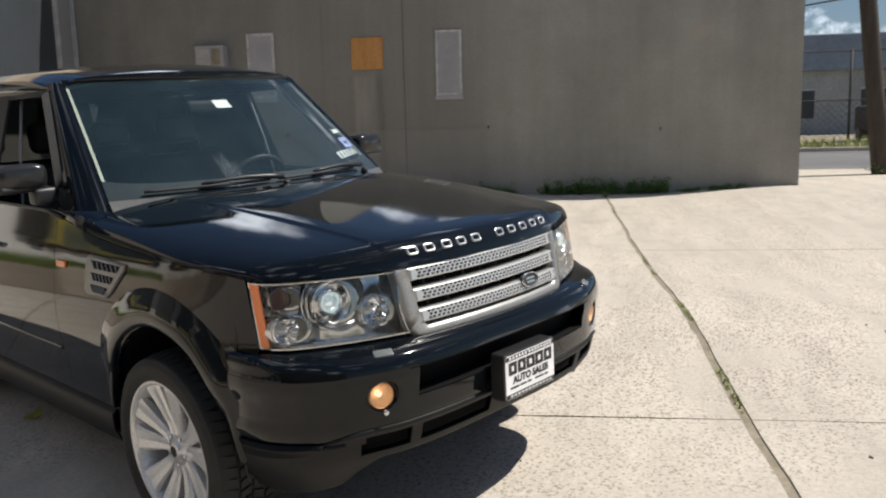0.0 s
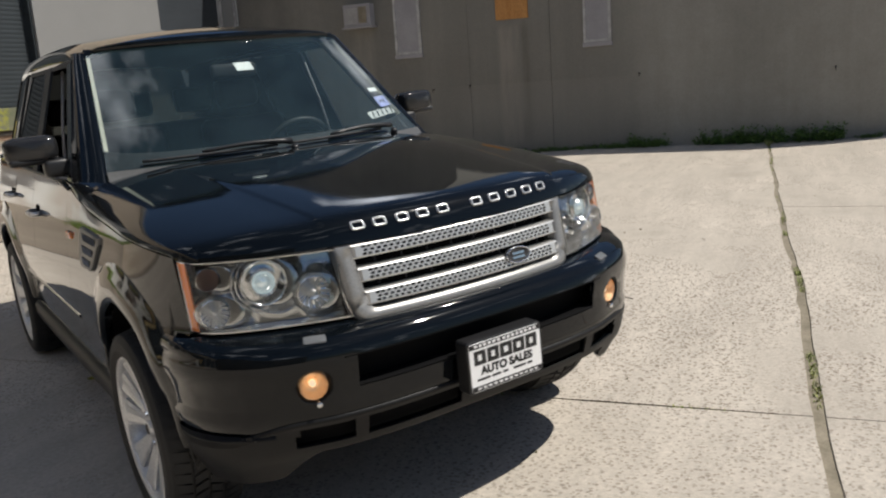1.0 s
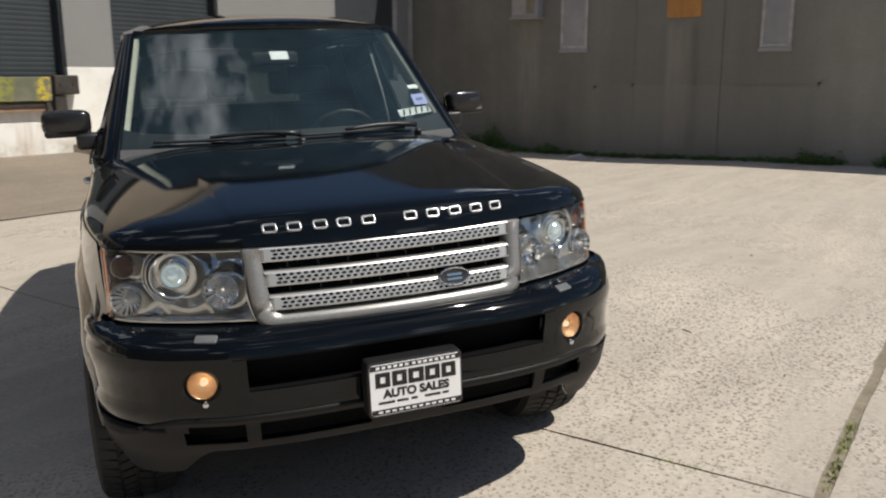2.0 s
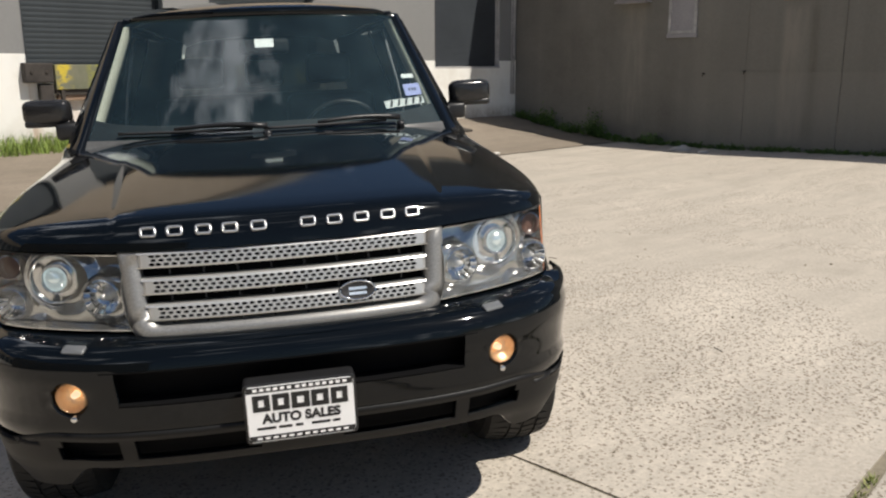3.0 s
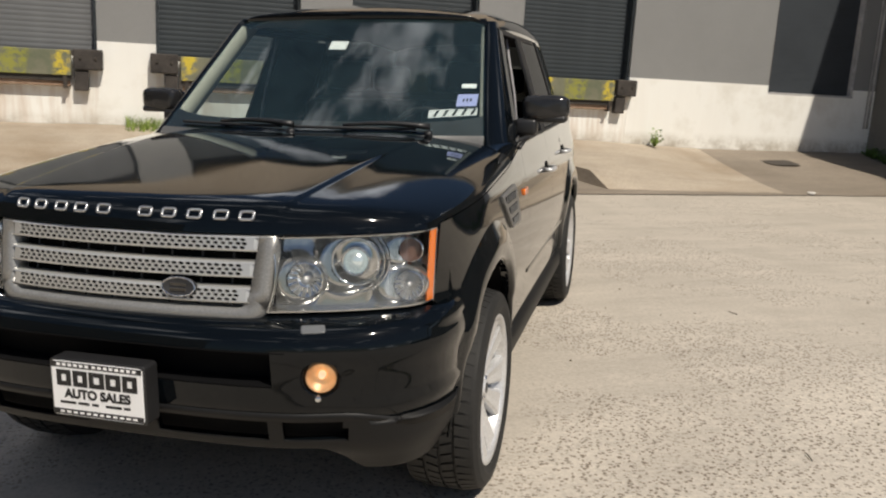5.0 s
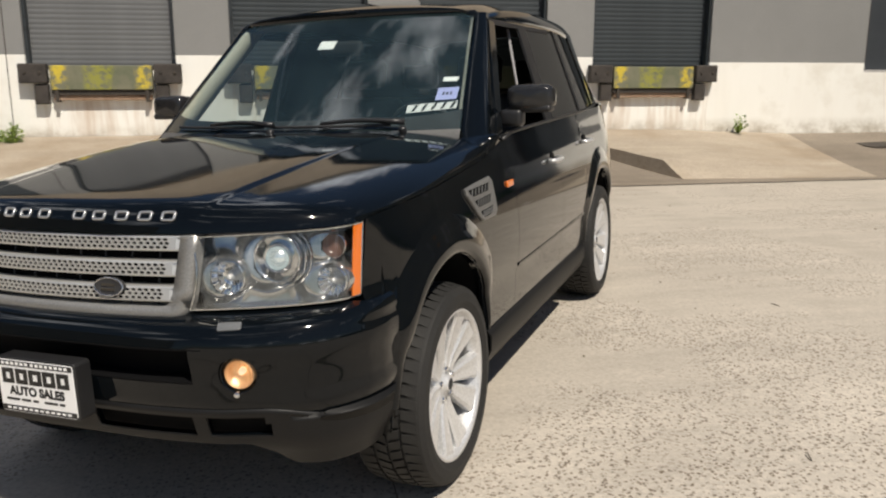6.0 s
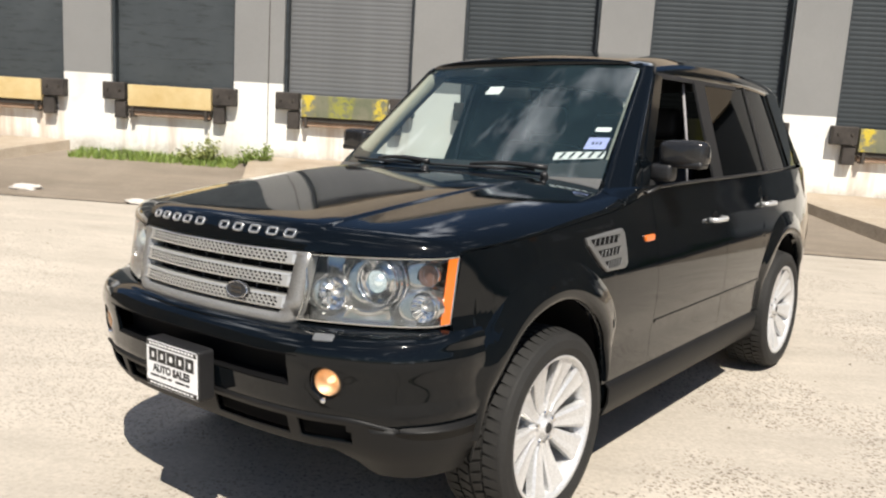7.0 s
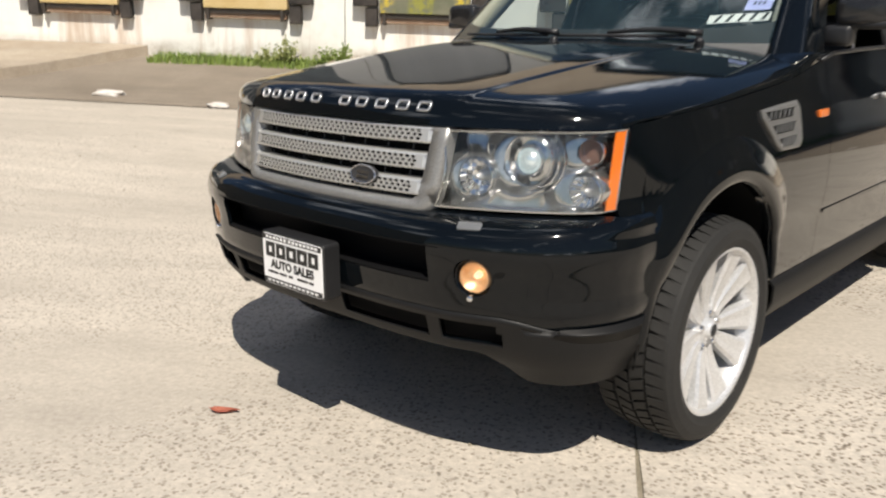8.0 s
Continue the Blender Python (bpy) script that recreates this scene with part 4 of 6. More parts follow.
def flank_panel(name, y0, y1, side, n=30, top=belt):
    ys = set(spaced(y0, y1, n))
    for a in AXLES:
        ys |= {y for y in (a - ARCH_Y * math.cos(radians(k)) for k in range(0, 181, 5)) if y0 < y < y1}
    rows = []
    for y in sorted(ys):
        z0, z1 = sill(y), top(y)
        # the front edge rakes back with the lamp
        row = [(y + 0.17 * max(0.0, z - 0.83) * smoothstep(0.25, 0.51, -y), z) for z in spaced(z0, z1, 20)]
        rows.append([(side * flank(yy, z), yy, z) for yy, z in row])
    return skin(name, rows, PAINT, car, 0.012)


def arch_lip(a, side):
    """The flared lip round a wheel opening, and the dark liner within."""
    rows, inner = [], []
    for k in range(0, 49):
        b = radians(9 + 162 * k / 48)
        row = []
        lift = 0.2 + 0.8 * smoothstep(0.40, 0.68, AXLE_Z + ARCH_Z * math.sin(b))
        for s, out in ((1.0, -0.03), (1.0, 0.008), (1.012, 0.016), (1.04, 0.020), (1.09, 0.020), (1.13, 0.018), (1.18, 0.012), (1.23, 0.006), (1.28, 0.002), (1.32, -0.006)):
            s = 1 + (s - 1) * lift
            y, z = a - ARCH_Y * s * math.cos(b), AXLE_Z + ARCH_Z * s * math.sin(b)
            row.append((side * (flank(y, max(z, 0.28)) + out * (0.25 + 0.75 * smoothstep(0.30, 0.5, z))), y, z))
        rows.append(row)
        y, z = a - ARCH_Y * 1.02 * math.cos(b), AXLE_Z + ARCH_Z * 1.02 * math.sin(b)
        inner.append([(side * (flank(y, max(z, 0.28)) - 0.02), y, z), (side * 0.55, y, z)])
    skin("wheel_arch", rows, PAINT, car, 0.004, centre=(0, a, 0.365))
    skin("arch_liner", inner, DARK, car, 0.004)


for side in (1, -1):
    flank_panel("front_fender", -0.510, 0.8385, side, 36)
    flank_panel("front_door", 0.841, 1.697, side, 14)
    flank_panel("rear_door", 1.6995, 2.60, side, 20)
    flank_panel("rear_quarter", 2.6025, 3.86, side, 26)
    for a in AXLES:
        arch_lip(a, side)
    # rocker cover
    rows = []
    for y in spaced(0.45, 2.30, 24):
        rows.append([(side * x, y, z) for x, z in ((0.86, 0.425), (0.905, 0.425), (0.922, 0.405), (0.920, 0.345), (0.895, 0.285), (0.82, 0.262))])
    skin("rocker_panel", rows, VALANCE, car, 0.008, "satin black sill cover")

# dark inner body, so that the gaps between panels read as gaps
bm = bmesh.new()
box(bm, -0.80, 0.80, 0.47, 2.30, 0.30, 1.02, 0.03)
part("floor_tub", bm, DARK, car)
bm = bmesh.new()
box(bm, -0.55, 0.55, -0.55, 3.8, 0.37, 0.86, 0.03)
part("underbody", bm, DARK, car)

# -- tail --
rows = []
for z in spaced(0.32, 1.235, 14):
    row = []
    for k in range(25):
        x = -1 + 2 * k / 24
        half = flank(3.85, z)
        row.append((half * x, 3.86 + 0.07 * (1 - abs(x) ** 4) * (1 if z < 0.75 else 0.7), z))
    rows.append(row)
skin("tailgate", rows, PAINT, car, 0.01)

# -- bonnet --
PLAN = [(0.0, -0.790), (0.2, -0.784), (0.45, -0.745), (0.60, -0.695), (0.72, -0.638), (0.80, -0.580), (0.84, -0.533), (0.861, -0.490)]


def bonnet_point(u, v):
    """u across from -1 to 1, v from the nose back to the scuttle; the edge rolls over to the fender's shoulder."""
    au = abs(u)
    off = curve_at([(0.0, 0.0), (0.02, 0.005), (0.04, 0.013), (0.06, 0.025), (0.08, 0.043), (0.10, 0.069), (0.13, 0.114), (0.17, 0.165)], v)
    back = max(0.0, (v - 0.17) / 0.83)
    nose_y = curve_at(PLAN, 0.861 * au)
    y = nose_y + off + (0.44 + 0.13 * au**2 - nose_y - 0.165) * back
    edge_y = -0.494 + off + 0.899 * back
    x = au * (flank(edge_y, belt(edge_y)) - 0.003)
    lip = curve_at([(0.0, 1.036), (0.02, 1.056), (0.04, 1.075), (0.06, 1.092), (0.08, 1.105), (0.10, 1.115), (0.13, 1.124), (0.17, 1.132), (0.306, 1.156), (0.462, 1.183), (0.595, 1.204), (0.735, 1.222), (0.867, 1.235), (1.0, 1.241)], v)
    w = smoothstep(0, 0.1, v)
    edge_z = 1.038 * (1 - w) + (belt(edge_y) + 0.002) * w
    roll = 0.42 * au**3.2 + 0.58 * (1 - math.sqrt(max(0.0, 1 - au**8)))
    crease = 0.452 + 0.11 * v
    raised = 0.003 * (1 - smoothstep(crease - 0.010, crease + 0.016, x)) + 0.005 * (1 - smoothstep(crease - 0.10, crease + 0.08, x))
    return Vector((math.copysign(x, u) if u else 0.0, y, lip - (lip - edge_z) * roll + raised * smoothstep(0.0, 0.10, v) * (1 - 0.6 * smoothstep(0.7, 1.0, v))))


half = spaced(0, 0.46, 16) + spaced(0.47, 0.70, 38) + [0.72, 0.75, 0.78, 0.80] + [0.825, 0.85, 0.875, 0.90, 0.92, 0.94, 0.955, 0.967, 0.977, 0.985, 0.991, 0.9955, 0.9985, 1.0]
us = [-k for k in half[:0:-1]] + half
vsteps = spaced(0, 0.17, 22) + spaced(0.19, 1.0, 28)
skin("bonnet", [[bonnet_point(u, v) for u in us] for v in vsteps], PAINT, car, 0.010, centre=(0, 0, 0.6))

# -- bumper --
BUMP = [(0.0, -0.892), (0.3, -0.886), (0.5, -0.862), (0.62, -0.826), (0.74, -0.768), (0.83, -0.69), (0.885, -0.60), (0.912, -0.51), (0.918, -0.43)]
INSET = [(0.33, 0.17), (0.36, 0.14), (0.385, 0.12), (0.41, 0.09), (0.44, 0.068), (0.47, 0.055), (0.53, 0.036), (0.552, 0.022), (0.60, 0.016), (0.66, 0.010), (0.72, 0.000), (0.755, 0.004), (0.785, 0.022), (0.802, 0.060), (0.812, 0.11), (0.818, 0.20)]


def bumper_plan():
    """Points of the bumper's outline from one wheel arch to the other, with their outward direction."""
    half = []
    for k in range(len(BUMP) - 1):
        (x0, y0), (x1, y1) = BUMP[k], BUMP[k + 1]
        for j in range(8):
            half.append(k + j / 8)
    half.append(len(BUMP) - 1.0)
    xs = [(i, p[0]) for i, p in enumerate(BUMP)]
    ys = [(i, p[1]) for i, p in enumerate(BUMP)]
    pts = [Vector((curve_at(xs, s), curve_at(ys, s), 0)) for s in half]
    full = [Vector((-p.x, p.y, 0)) for p in pts[:0:-1]] + pts
    out = []
    for i, p in enumerate(full):
        d = full[min(i + 1, len(full) - 1)] - full[max(i - 1, 0)]
        out.append((p, Vector((d.y, -d.x, 0)).normalized()))
    return out


plan = bumper_plan()
ZS = [0.335, 0.35, 0.365, 0.38, 0.395, 0.41, 0.43, 0.45, 0.465, 0.485, 0.505, 0.525, 0.54, 0.56, 0.58, 0.61, 0.632, 0.65, 0.68, 0.705, 0.72, 0.738, 0.755, 0.77, 0.785, 0.795, 0.802, 0.808, 0.812, 0.818]
ZS = sorted(set(ZS) | {round(0.600 + 0.010 * k, 3) for k in range(13)})


def bumper_point(p, n, z, inset=0.0):
    corner = smoothstep(0.6, 0.92, abs(p.x))
    i = curve_at(INSET, z) * (1 - 0.45 * corner * (1 if z < 0.6 else 0)) + inset
    if z > 0.78:
        i *= 1 - 0.45 * corner - 0.42 * smoothstep(0.862, 0.915, abs(p.x))
    return Vector((p.x, p.y, z)) - n * i


def bumper_keep(c):
    if math.hypot(abs(c.x) - 0.606, c.z - 0.660) < 0.050:
        return False
    if 0.445 < abs(c.x) < 0.485 and c.z < 0.56:
        return True
    if abs(c.x) < 0.47 and 0.632 < c.z < 0.738:
        return False
    if 0.13 < abs(c.x) < 0.66 and 0.465 < c.z < 0.525:
        return False
    return True


def fog_rim(p):
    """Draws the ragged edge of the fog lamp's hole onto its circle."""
    dx, dz = abs(p.x) - 0.606, p.z - 0.660
    r = math.hypot(dx, dz)
    if r > 0.085 or r < 1e-4:
        return p
    return Vector((math.copysign(0.606 + dx * 0.052 / r, p.x), p.y, 0.660 + dz * 0.052 / r))


skin("front_bumper", [[bumper_point(p, n, max(z, 0.432 - 0.095 * smoothstep(0.60, 0.76, abs(p.x)))) for z in ZS] for p, n in plan], PAINT, car, 0.014, centre=(0, 0.5, 0.6), keep=bumper_keep, snap=fog_rim)
# lower valance, satin, below the crease line
rows = []
for p, n in plan:
    a = abs(p.x)
    top = 0.556 - 0.05 * smoothstep(0.66, 0.92, a)
    rows.append([bumper_point(p, n, z, -0.008 + (0.010 if k == 0 else 0)) for k, z in enumerate([top, top - 0.006] + [top - 0.02, 0.527, 0.505, 0.485, 0.462] + spaced(0.452, 0.434 - 0.095 * smoothstep(0.60, 0.76, a), 5))])
skin("lower_valance", rows, VALANCE, car, 0.006, "satin dark grey lower bumper", centre=(0, 0.5, 0.6), keep=lambda c: not (0.13 < abs(c.x) < 0.66 and 0.46 < c.z < 0.528 and not 0.445 < abs(c.x) < 0.485))
# intake and slots: near-black sheets behind the openings hold their shade
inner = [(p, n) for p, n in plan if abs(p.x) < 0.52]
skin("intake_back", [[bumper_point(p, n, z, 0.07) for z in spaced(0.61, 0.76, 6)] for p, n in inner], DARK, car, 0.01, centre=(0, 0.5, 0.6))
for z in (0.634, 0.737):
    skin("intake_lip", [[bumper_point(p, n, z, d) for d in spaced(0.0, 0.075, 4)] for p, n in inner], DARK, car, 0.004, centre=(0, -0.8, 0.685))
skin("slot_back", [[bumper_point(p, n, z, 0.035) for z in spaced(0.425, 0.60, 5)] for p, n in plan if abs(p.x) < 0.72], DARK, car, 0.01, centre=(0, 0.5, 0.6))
# silver-black strip under the grille
skin("grille_apron", [[(x, -0.862 + 0.10 * (x / 0.45) ** 2 * 0.45 + d, 0.798 + h) for d, h in ((-0.004, -0.008), (0.0, 0.004), (0.03, 0.008), (0.06, 0.006))] for x in spaced(-0.44, 0.44, 23)], PAINT, car, 0.004, centre=(0, -0.5, 0.6))

# washers and parking sensors
for side in (1, -1):
    bm = bmesh.new()
    plate(bm, rounded(0.066, 0.030, 0.006), facing((side * 0.578, -0.800, 0.786), (side * 0.25, -0.55, 1)), 0.012, 0.003)
    part("washer_cover", bm, WASHER, car, smooth=True)
    for z in (0.727, 0.604):
        bm = bmesh.new()
        lathe(bm, [(0, 0.004), (0.007, 0.003), (0.009, 0.0), (0.009, -0.01)], facing((side * 0.60, -0.825, z), (side * 0.25, -1, 0)), 14)
        part("sensor", bm, CHROME, car, smooth=True)
    # fog lamp
    fog = new("fog_lamp")
    fog.parent = car
    fog["label"] = "round fog lamp, lit warm yellow"
    m = facing((side * 0.606, -0.817, 0.660), (side * 0.30, -1, 0.0))
    bm = bmesh.new()
    lathe(bm, [(0.040, -0.040), (0.044, -0.034), (0.050, -0.012), (0.0515, 0.002), (0.0535, 0.001), (0.0545, -0.012)], m, 36)
    part("bezel", bm, PAINT, fog, smooth=True)
    bm = bmesh.new()
    lathe(bm, [(0.0, -0.044), (0.012, -0.042), (0.026, -0.030), (0.036, -0.014), (0.041, -0.004), (0.043, -0.006), (0.043, -0.03)], m, 18)
    part("reflector", bm, FOGGLOW, fog)
    bm = bmesh.new()
    lathe(bm, [(0.0, 0.0), (0.009, -0.003), (0.011, -0.02)], m @ Matrix.Translation((0, 0, -0.020)), 16)
    part("bulb_cap", bm, FOGBULB, fog, smooth=True)
    bm = bmesh.new()
    lathe(bm, [(0.0, 0.006), (0.020, 0.004), (0.036, -0.001), (0.042, -0.004)], m, 30)
    part("cover", bm, CLEAR, fog, smooth=True).visible_shadow = False

# -- grille --
grille = new("grille")
grille.parent = car
grille["label"] = "silver grille with three perforated bars"


def grille_point(x, z, out=0.0):
    return Vector((x, -0.822 + 0.040 * (x / 0.44) ** 2 + 0.21 * (z - 0.80) - out, z))


bm = bmesh.new()
rows = []
N = 14


def frame_ring(hw_t, hw_b, zt, zb, r):
    """Points round the grille frame, rounded at the lower corners."""
    pts = []
    for k in range(N):
        pts.append((-hw_t + 2 * hw_t * k / (N - 1), zt))
    for k in range(1, 6):
        pts.append((hw_t + (hw_b - hw_t) * k / 6, zt + (zb - zt) * k / 6))
    for k in range(6):
        a = radians(90 * k / 5)
        pts.append((hw_b - r + r * math.cos(a), zb + r - r * math.sin(a)))
    for k in range(1, N - 1):
        pts.append((hw_b - r - 2 * (hw_b - r) * k / (N - 1), zb))
    for k in range(6):
        a = radians(90 * k / 5)
        pts.append((-hw_b + r - r * math.sin(a), zb + r - r * math.cos(a)))
    for k in range(1, 6):
        pts.append((-hw_b + (hw_b - hw_t) * k / 6, zb + (zt - zb) * k / 6))
    return pts


outer = frame_ring(0.452, 0.432, 1.034, 0.797, 0.04)
mid = frame_ring(0.440, 0.418, 1.028, 0.806, 0.04)
inner_ring = frame_ring(0.402, 0.380, 1.022, 0.832, 0.03)
skin("grille_frame", [[grille_point(x, z, o) for x, z in ring] for ring, o in ((outer, -0.03), (outer, 0.004), (mid, 0.012), (inner_ring, 0.010), (inner_ring, -0.05))], SILVER, grille, 0.0, centre=(0, -0.5, 0.91), close_v=True)
# near-black sheet gives the shade behind the bars
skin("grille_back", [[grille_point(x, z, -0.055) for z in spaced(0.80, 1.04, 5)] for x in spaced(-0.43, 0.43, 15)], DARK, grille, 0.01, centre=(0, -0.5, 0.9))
for x in spaced(-0.32, 0.32, 8):
    bm = bmesh.new()
    tube(bm, [grille_point(x, z, -0.02) for z in spaced(0.82, 1.03, 5)], 0.003, 6)
    part("grille_rib", bm, SATIN, grille)


def perforated_bar(zc):
    """A bar of mesh: three staggered lines of oval holes between plain edges, and solid ends."""
    bm = bmesh.new()
    hw = 0.402 - 0.020 * (1.01 - zc) / 0.2
    end = 0.030
    cols, rws, h = 35, 3, 0.033
    cw, ch = 2 * (hw - end) / cols, h / rws

    def at(x, z, out=0.014):
        return bm.verts.new(grille_point(x, z, out))
    for r in range(rws):
        for c in range(cols):
            x0 = -hw + end + cw * c
            z0 = zc - h / 2 + ch * r
            off = 0.25 * cw if r % 2 else -0.25 * cw
            cx, cz = x0 + cw / 2 + off, z0 + ch / 2
            if abs(cx) > hw - end - 0.4 * cw:
                cx = x0 + cw / 2
            rect = [(x0, z0), (x0 + cw / 2, z0), (x0 + cw, z0), (x0 + cw, z0 + ch / 2), (x0 + cw, z0 + ch), (x0 + cw / 2, z0 + ch), (x0, z0 + ch), (x0, z0 + ch / 2)]
            k = 0.45 * cw
            hole = [(cx - k * 0.7, cz - ch * 0.30), (cx, cz - ch * 0.43), (cx + k * 0.7, cz - ch * 0.30), (cx + k, cz), (cx + k * 0.7, cz + ch * 0.30), (cx, cz + ch * 0.43), (cx - k * 0.7, cz + ch * 0.30), (cx - k, cz)]
            ro, ho = [at(*p) for p in rect], [at(*p) for p in hole]
            back = [at(*p, 0.008) for p in hole]
            for i in range(8):
                j = (i + 1) % 8
                bm.faces.new((ro[i], ro[j], ho[j], ho[i]))
                bm.faces.new((ho[i], ho[j], back[j], back[i]))
    bmesh.ops.remove_doubles(bm, verts=bm.verts[:], dist=1e-5)
    # rounded edges above and below
    for s in (1, -1):
        grid(bm, [[grille_point(x, zc + s * (h / 2 + dz), o) for dz, o in ((0, 0.014), (0.004, 0.012), (0.006, 0.005), (0.006, -0.02))] for x in spaced(-hw, hw, 41)])
        grid(bm, [[grille_point(s * x, zc + dz, o) for dz in spaced(-h / 2, h / 2, 4)] for x, o in ((hw - end, 0.014), (hw - 0.012, 0.013), (hw, 0.004), (hw, -0.03))])
    return part("grille_bar", bm, BRIGHT, grille)


for zc in (1.009, 0.938, 0.868):
    perforated_bar(zc)
# oval badge, plain
bm = bmesh.new()
m = facing(grille_point(0.185, 0.885, 0.016), (0.02, -1, 0.21))
lathe(bm, [(0, 0.006), (0.042, 0.005), (0.048, 0.008), (0.053, 0.003), (0.053, -0.008)], m @ Matrix.Diagonal((1, 0.52, 1, 1)), 32)
badge = part("badge", bm, TRIM, grille, "dark oval badge with a chrome rim", smooth=True)
bm = bmesh.new()
tube(bm, [m @ Vector((0.050 * math.cos(2 * math.pi * k / 32), 0.026 * math.sin(2 * math.pi * k / 32), 0.006)) for k in range(32)], 0.003, 6, True)
part("badge_rim", bm, CHROME, badge, smooth=True)
for dz in (0.006, -0.008):
    bm = bmesh.new()
    plate(bm, rounded(0.05, 0.008, 0.002, 3), m @ Matrix.Translation((0, dz, 0.005)), 0.003)
    part("badge_bar", bm, CHROME, badge)
# raised lettering, drawn as plain open blocks
for k, x in enumerate((-0.372, -0.300, -0.222, -0.150, -0.072, 0.065, 0.140, 0.218, 0.296, 0.370)):
    u = x / 0.861
    p, q = bonnet_point(u, 0.032), bonnet_point(u, 0.062)
    d = (q - p).normalized()
    side_dir = (bonnet_point(u + 0.01, 0.02) - bonnet_point(u - 0.01, 0.02)).normalized()
    nrm = side_dir.cross(d).normalized()
    mm = Matrix.Translation((p + q) / 2 + nrm * 0.002) @ Matrix((side_dir, d, nrm)).transposed().to_4x4()
    bm = bmesh.new()
    ring = [mm @ Vector((a, b, 0.001)) for a, b in rounded(0.038, 0.024, 0.006, 4)]
    tube(bm, ring, 0.0042, 6, True)
    part("lettering_block", bm, LETTER, car, "raised silver block on the bonnet edge", smooth=True)

# -- headlamps --
LENS = [(0.436, -0.776), (0.50, -0.755), (0.58, -0.724), (0.66, -0.688), (0.74, -0.643), (0.795, -0.602), (0.826, -0.562), (0.840, -0.512)]


def lamp_point(side, s, t, depth=0.0):
    """s along the lamp from the grille outwards, t from its lower to its upper edge."""
    xs = [(i / 7, p[0]) for i, p in enumerate(LENS)]
    ys = [(i / 7, p[1]) for i, p in enumerate(LENS)]
    x, y = curve_at(xs, s), curve_at(ys, s)
    z0 = 0.820 + 0.006 * s
    z1 = 1.026 + 0.012 * s
    z = z0 + (z1 - z0) * t
    if s < 0.12:
        x += 0.020 * math.sin(math.pi * t) * (0.12 - s) / 0.12 - 0.006
    inward = Vector((-0.45 - 0.3 * s, 0.9 - 0.3 * s, 0)).normalized()
    p = Vector((x, y + 0.17 * (z - 0.83), z)) + inward * depth
    p.x = max(p.x, 0.0)
    return Vector((side * p.x, p.y, p.z))


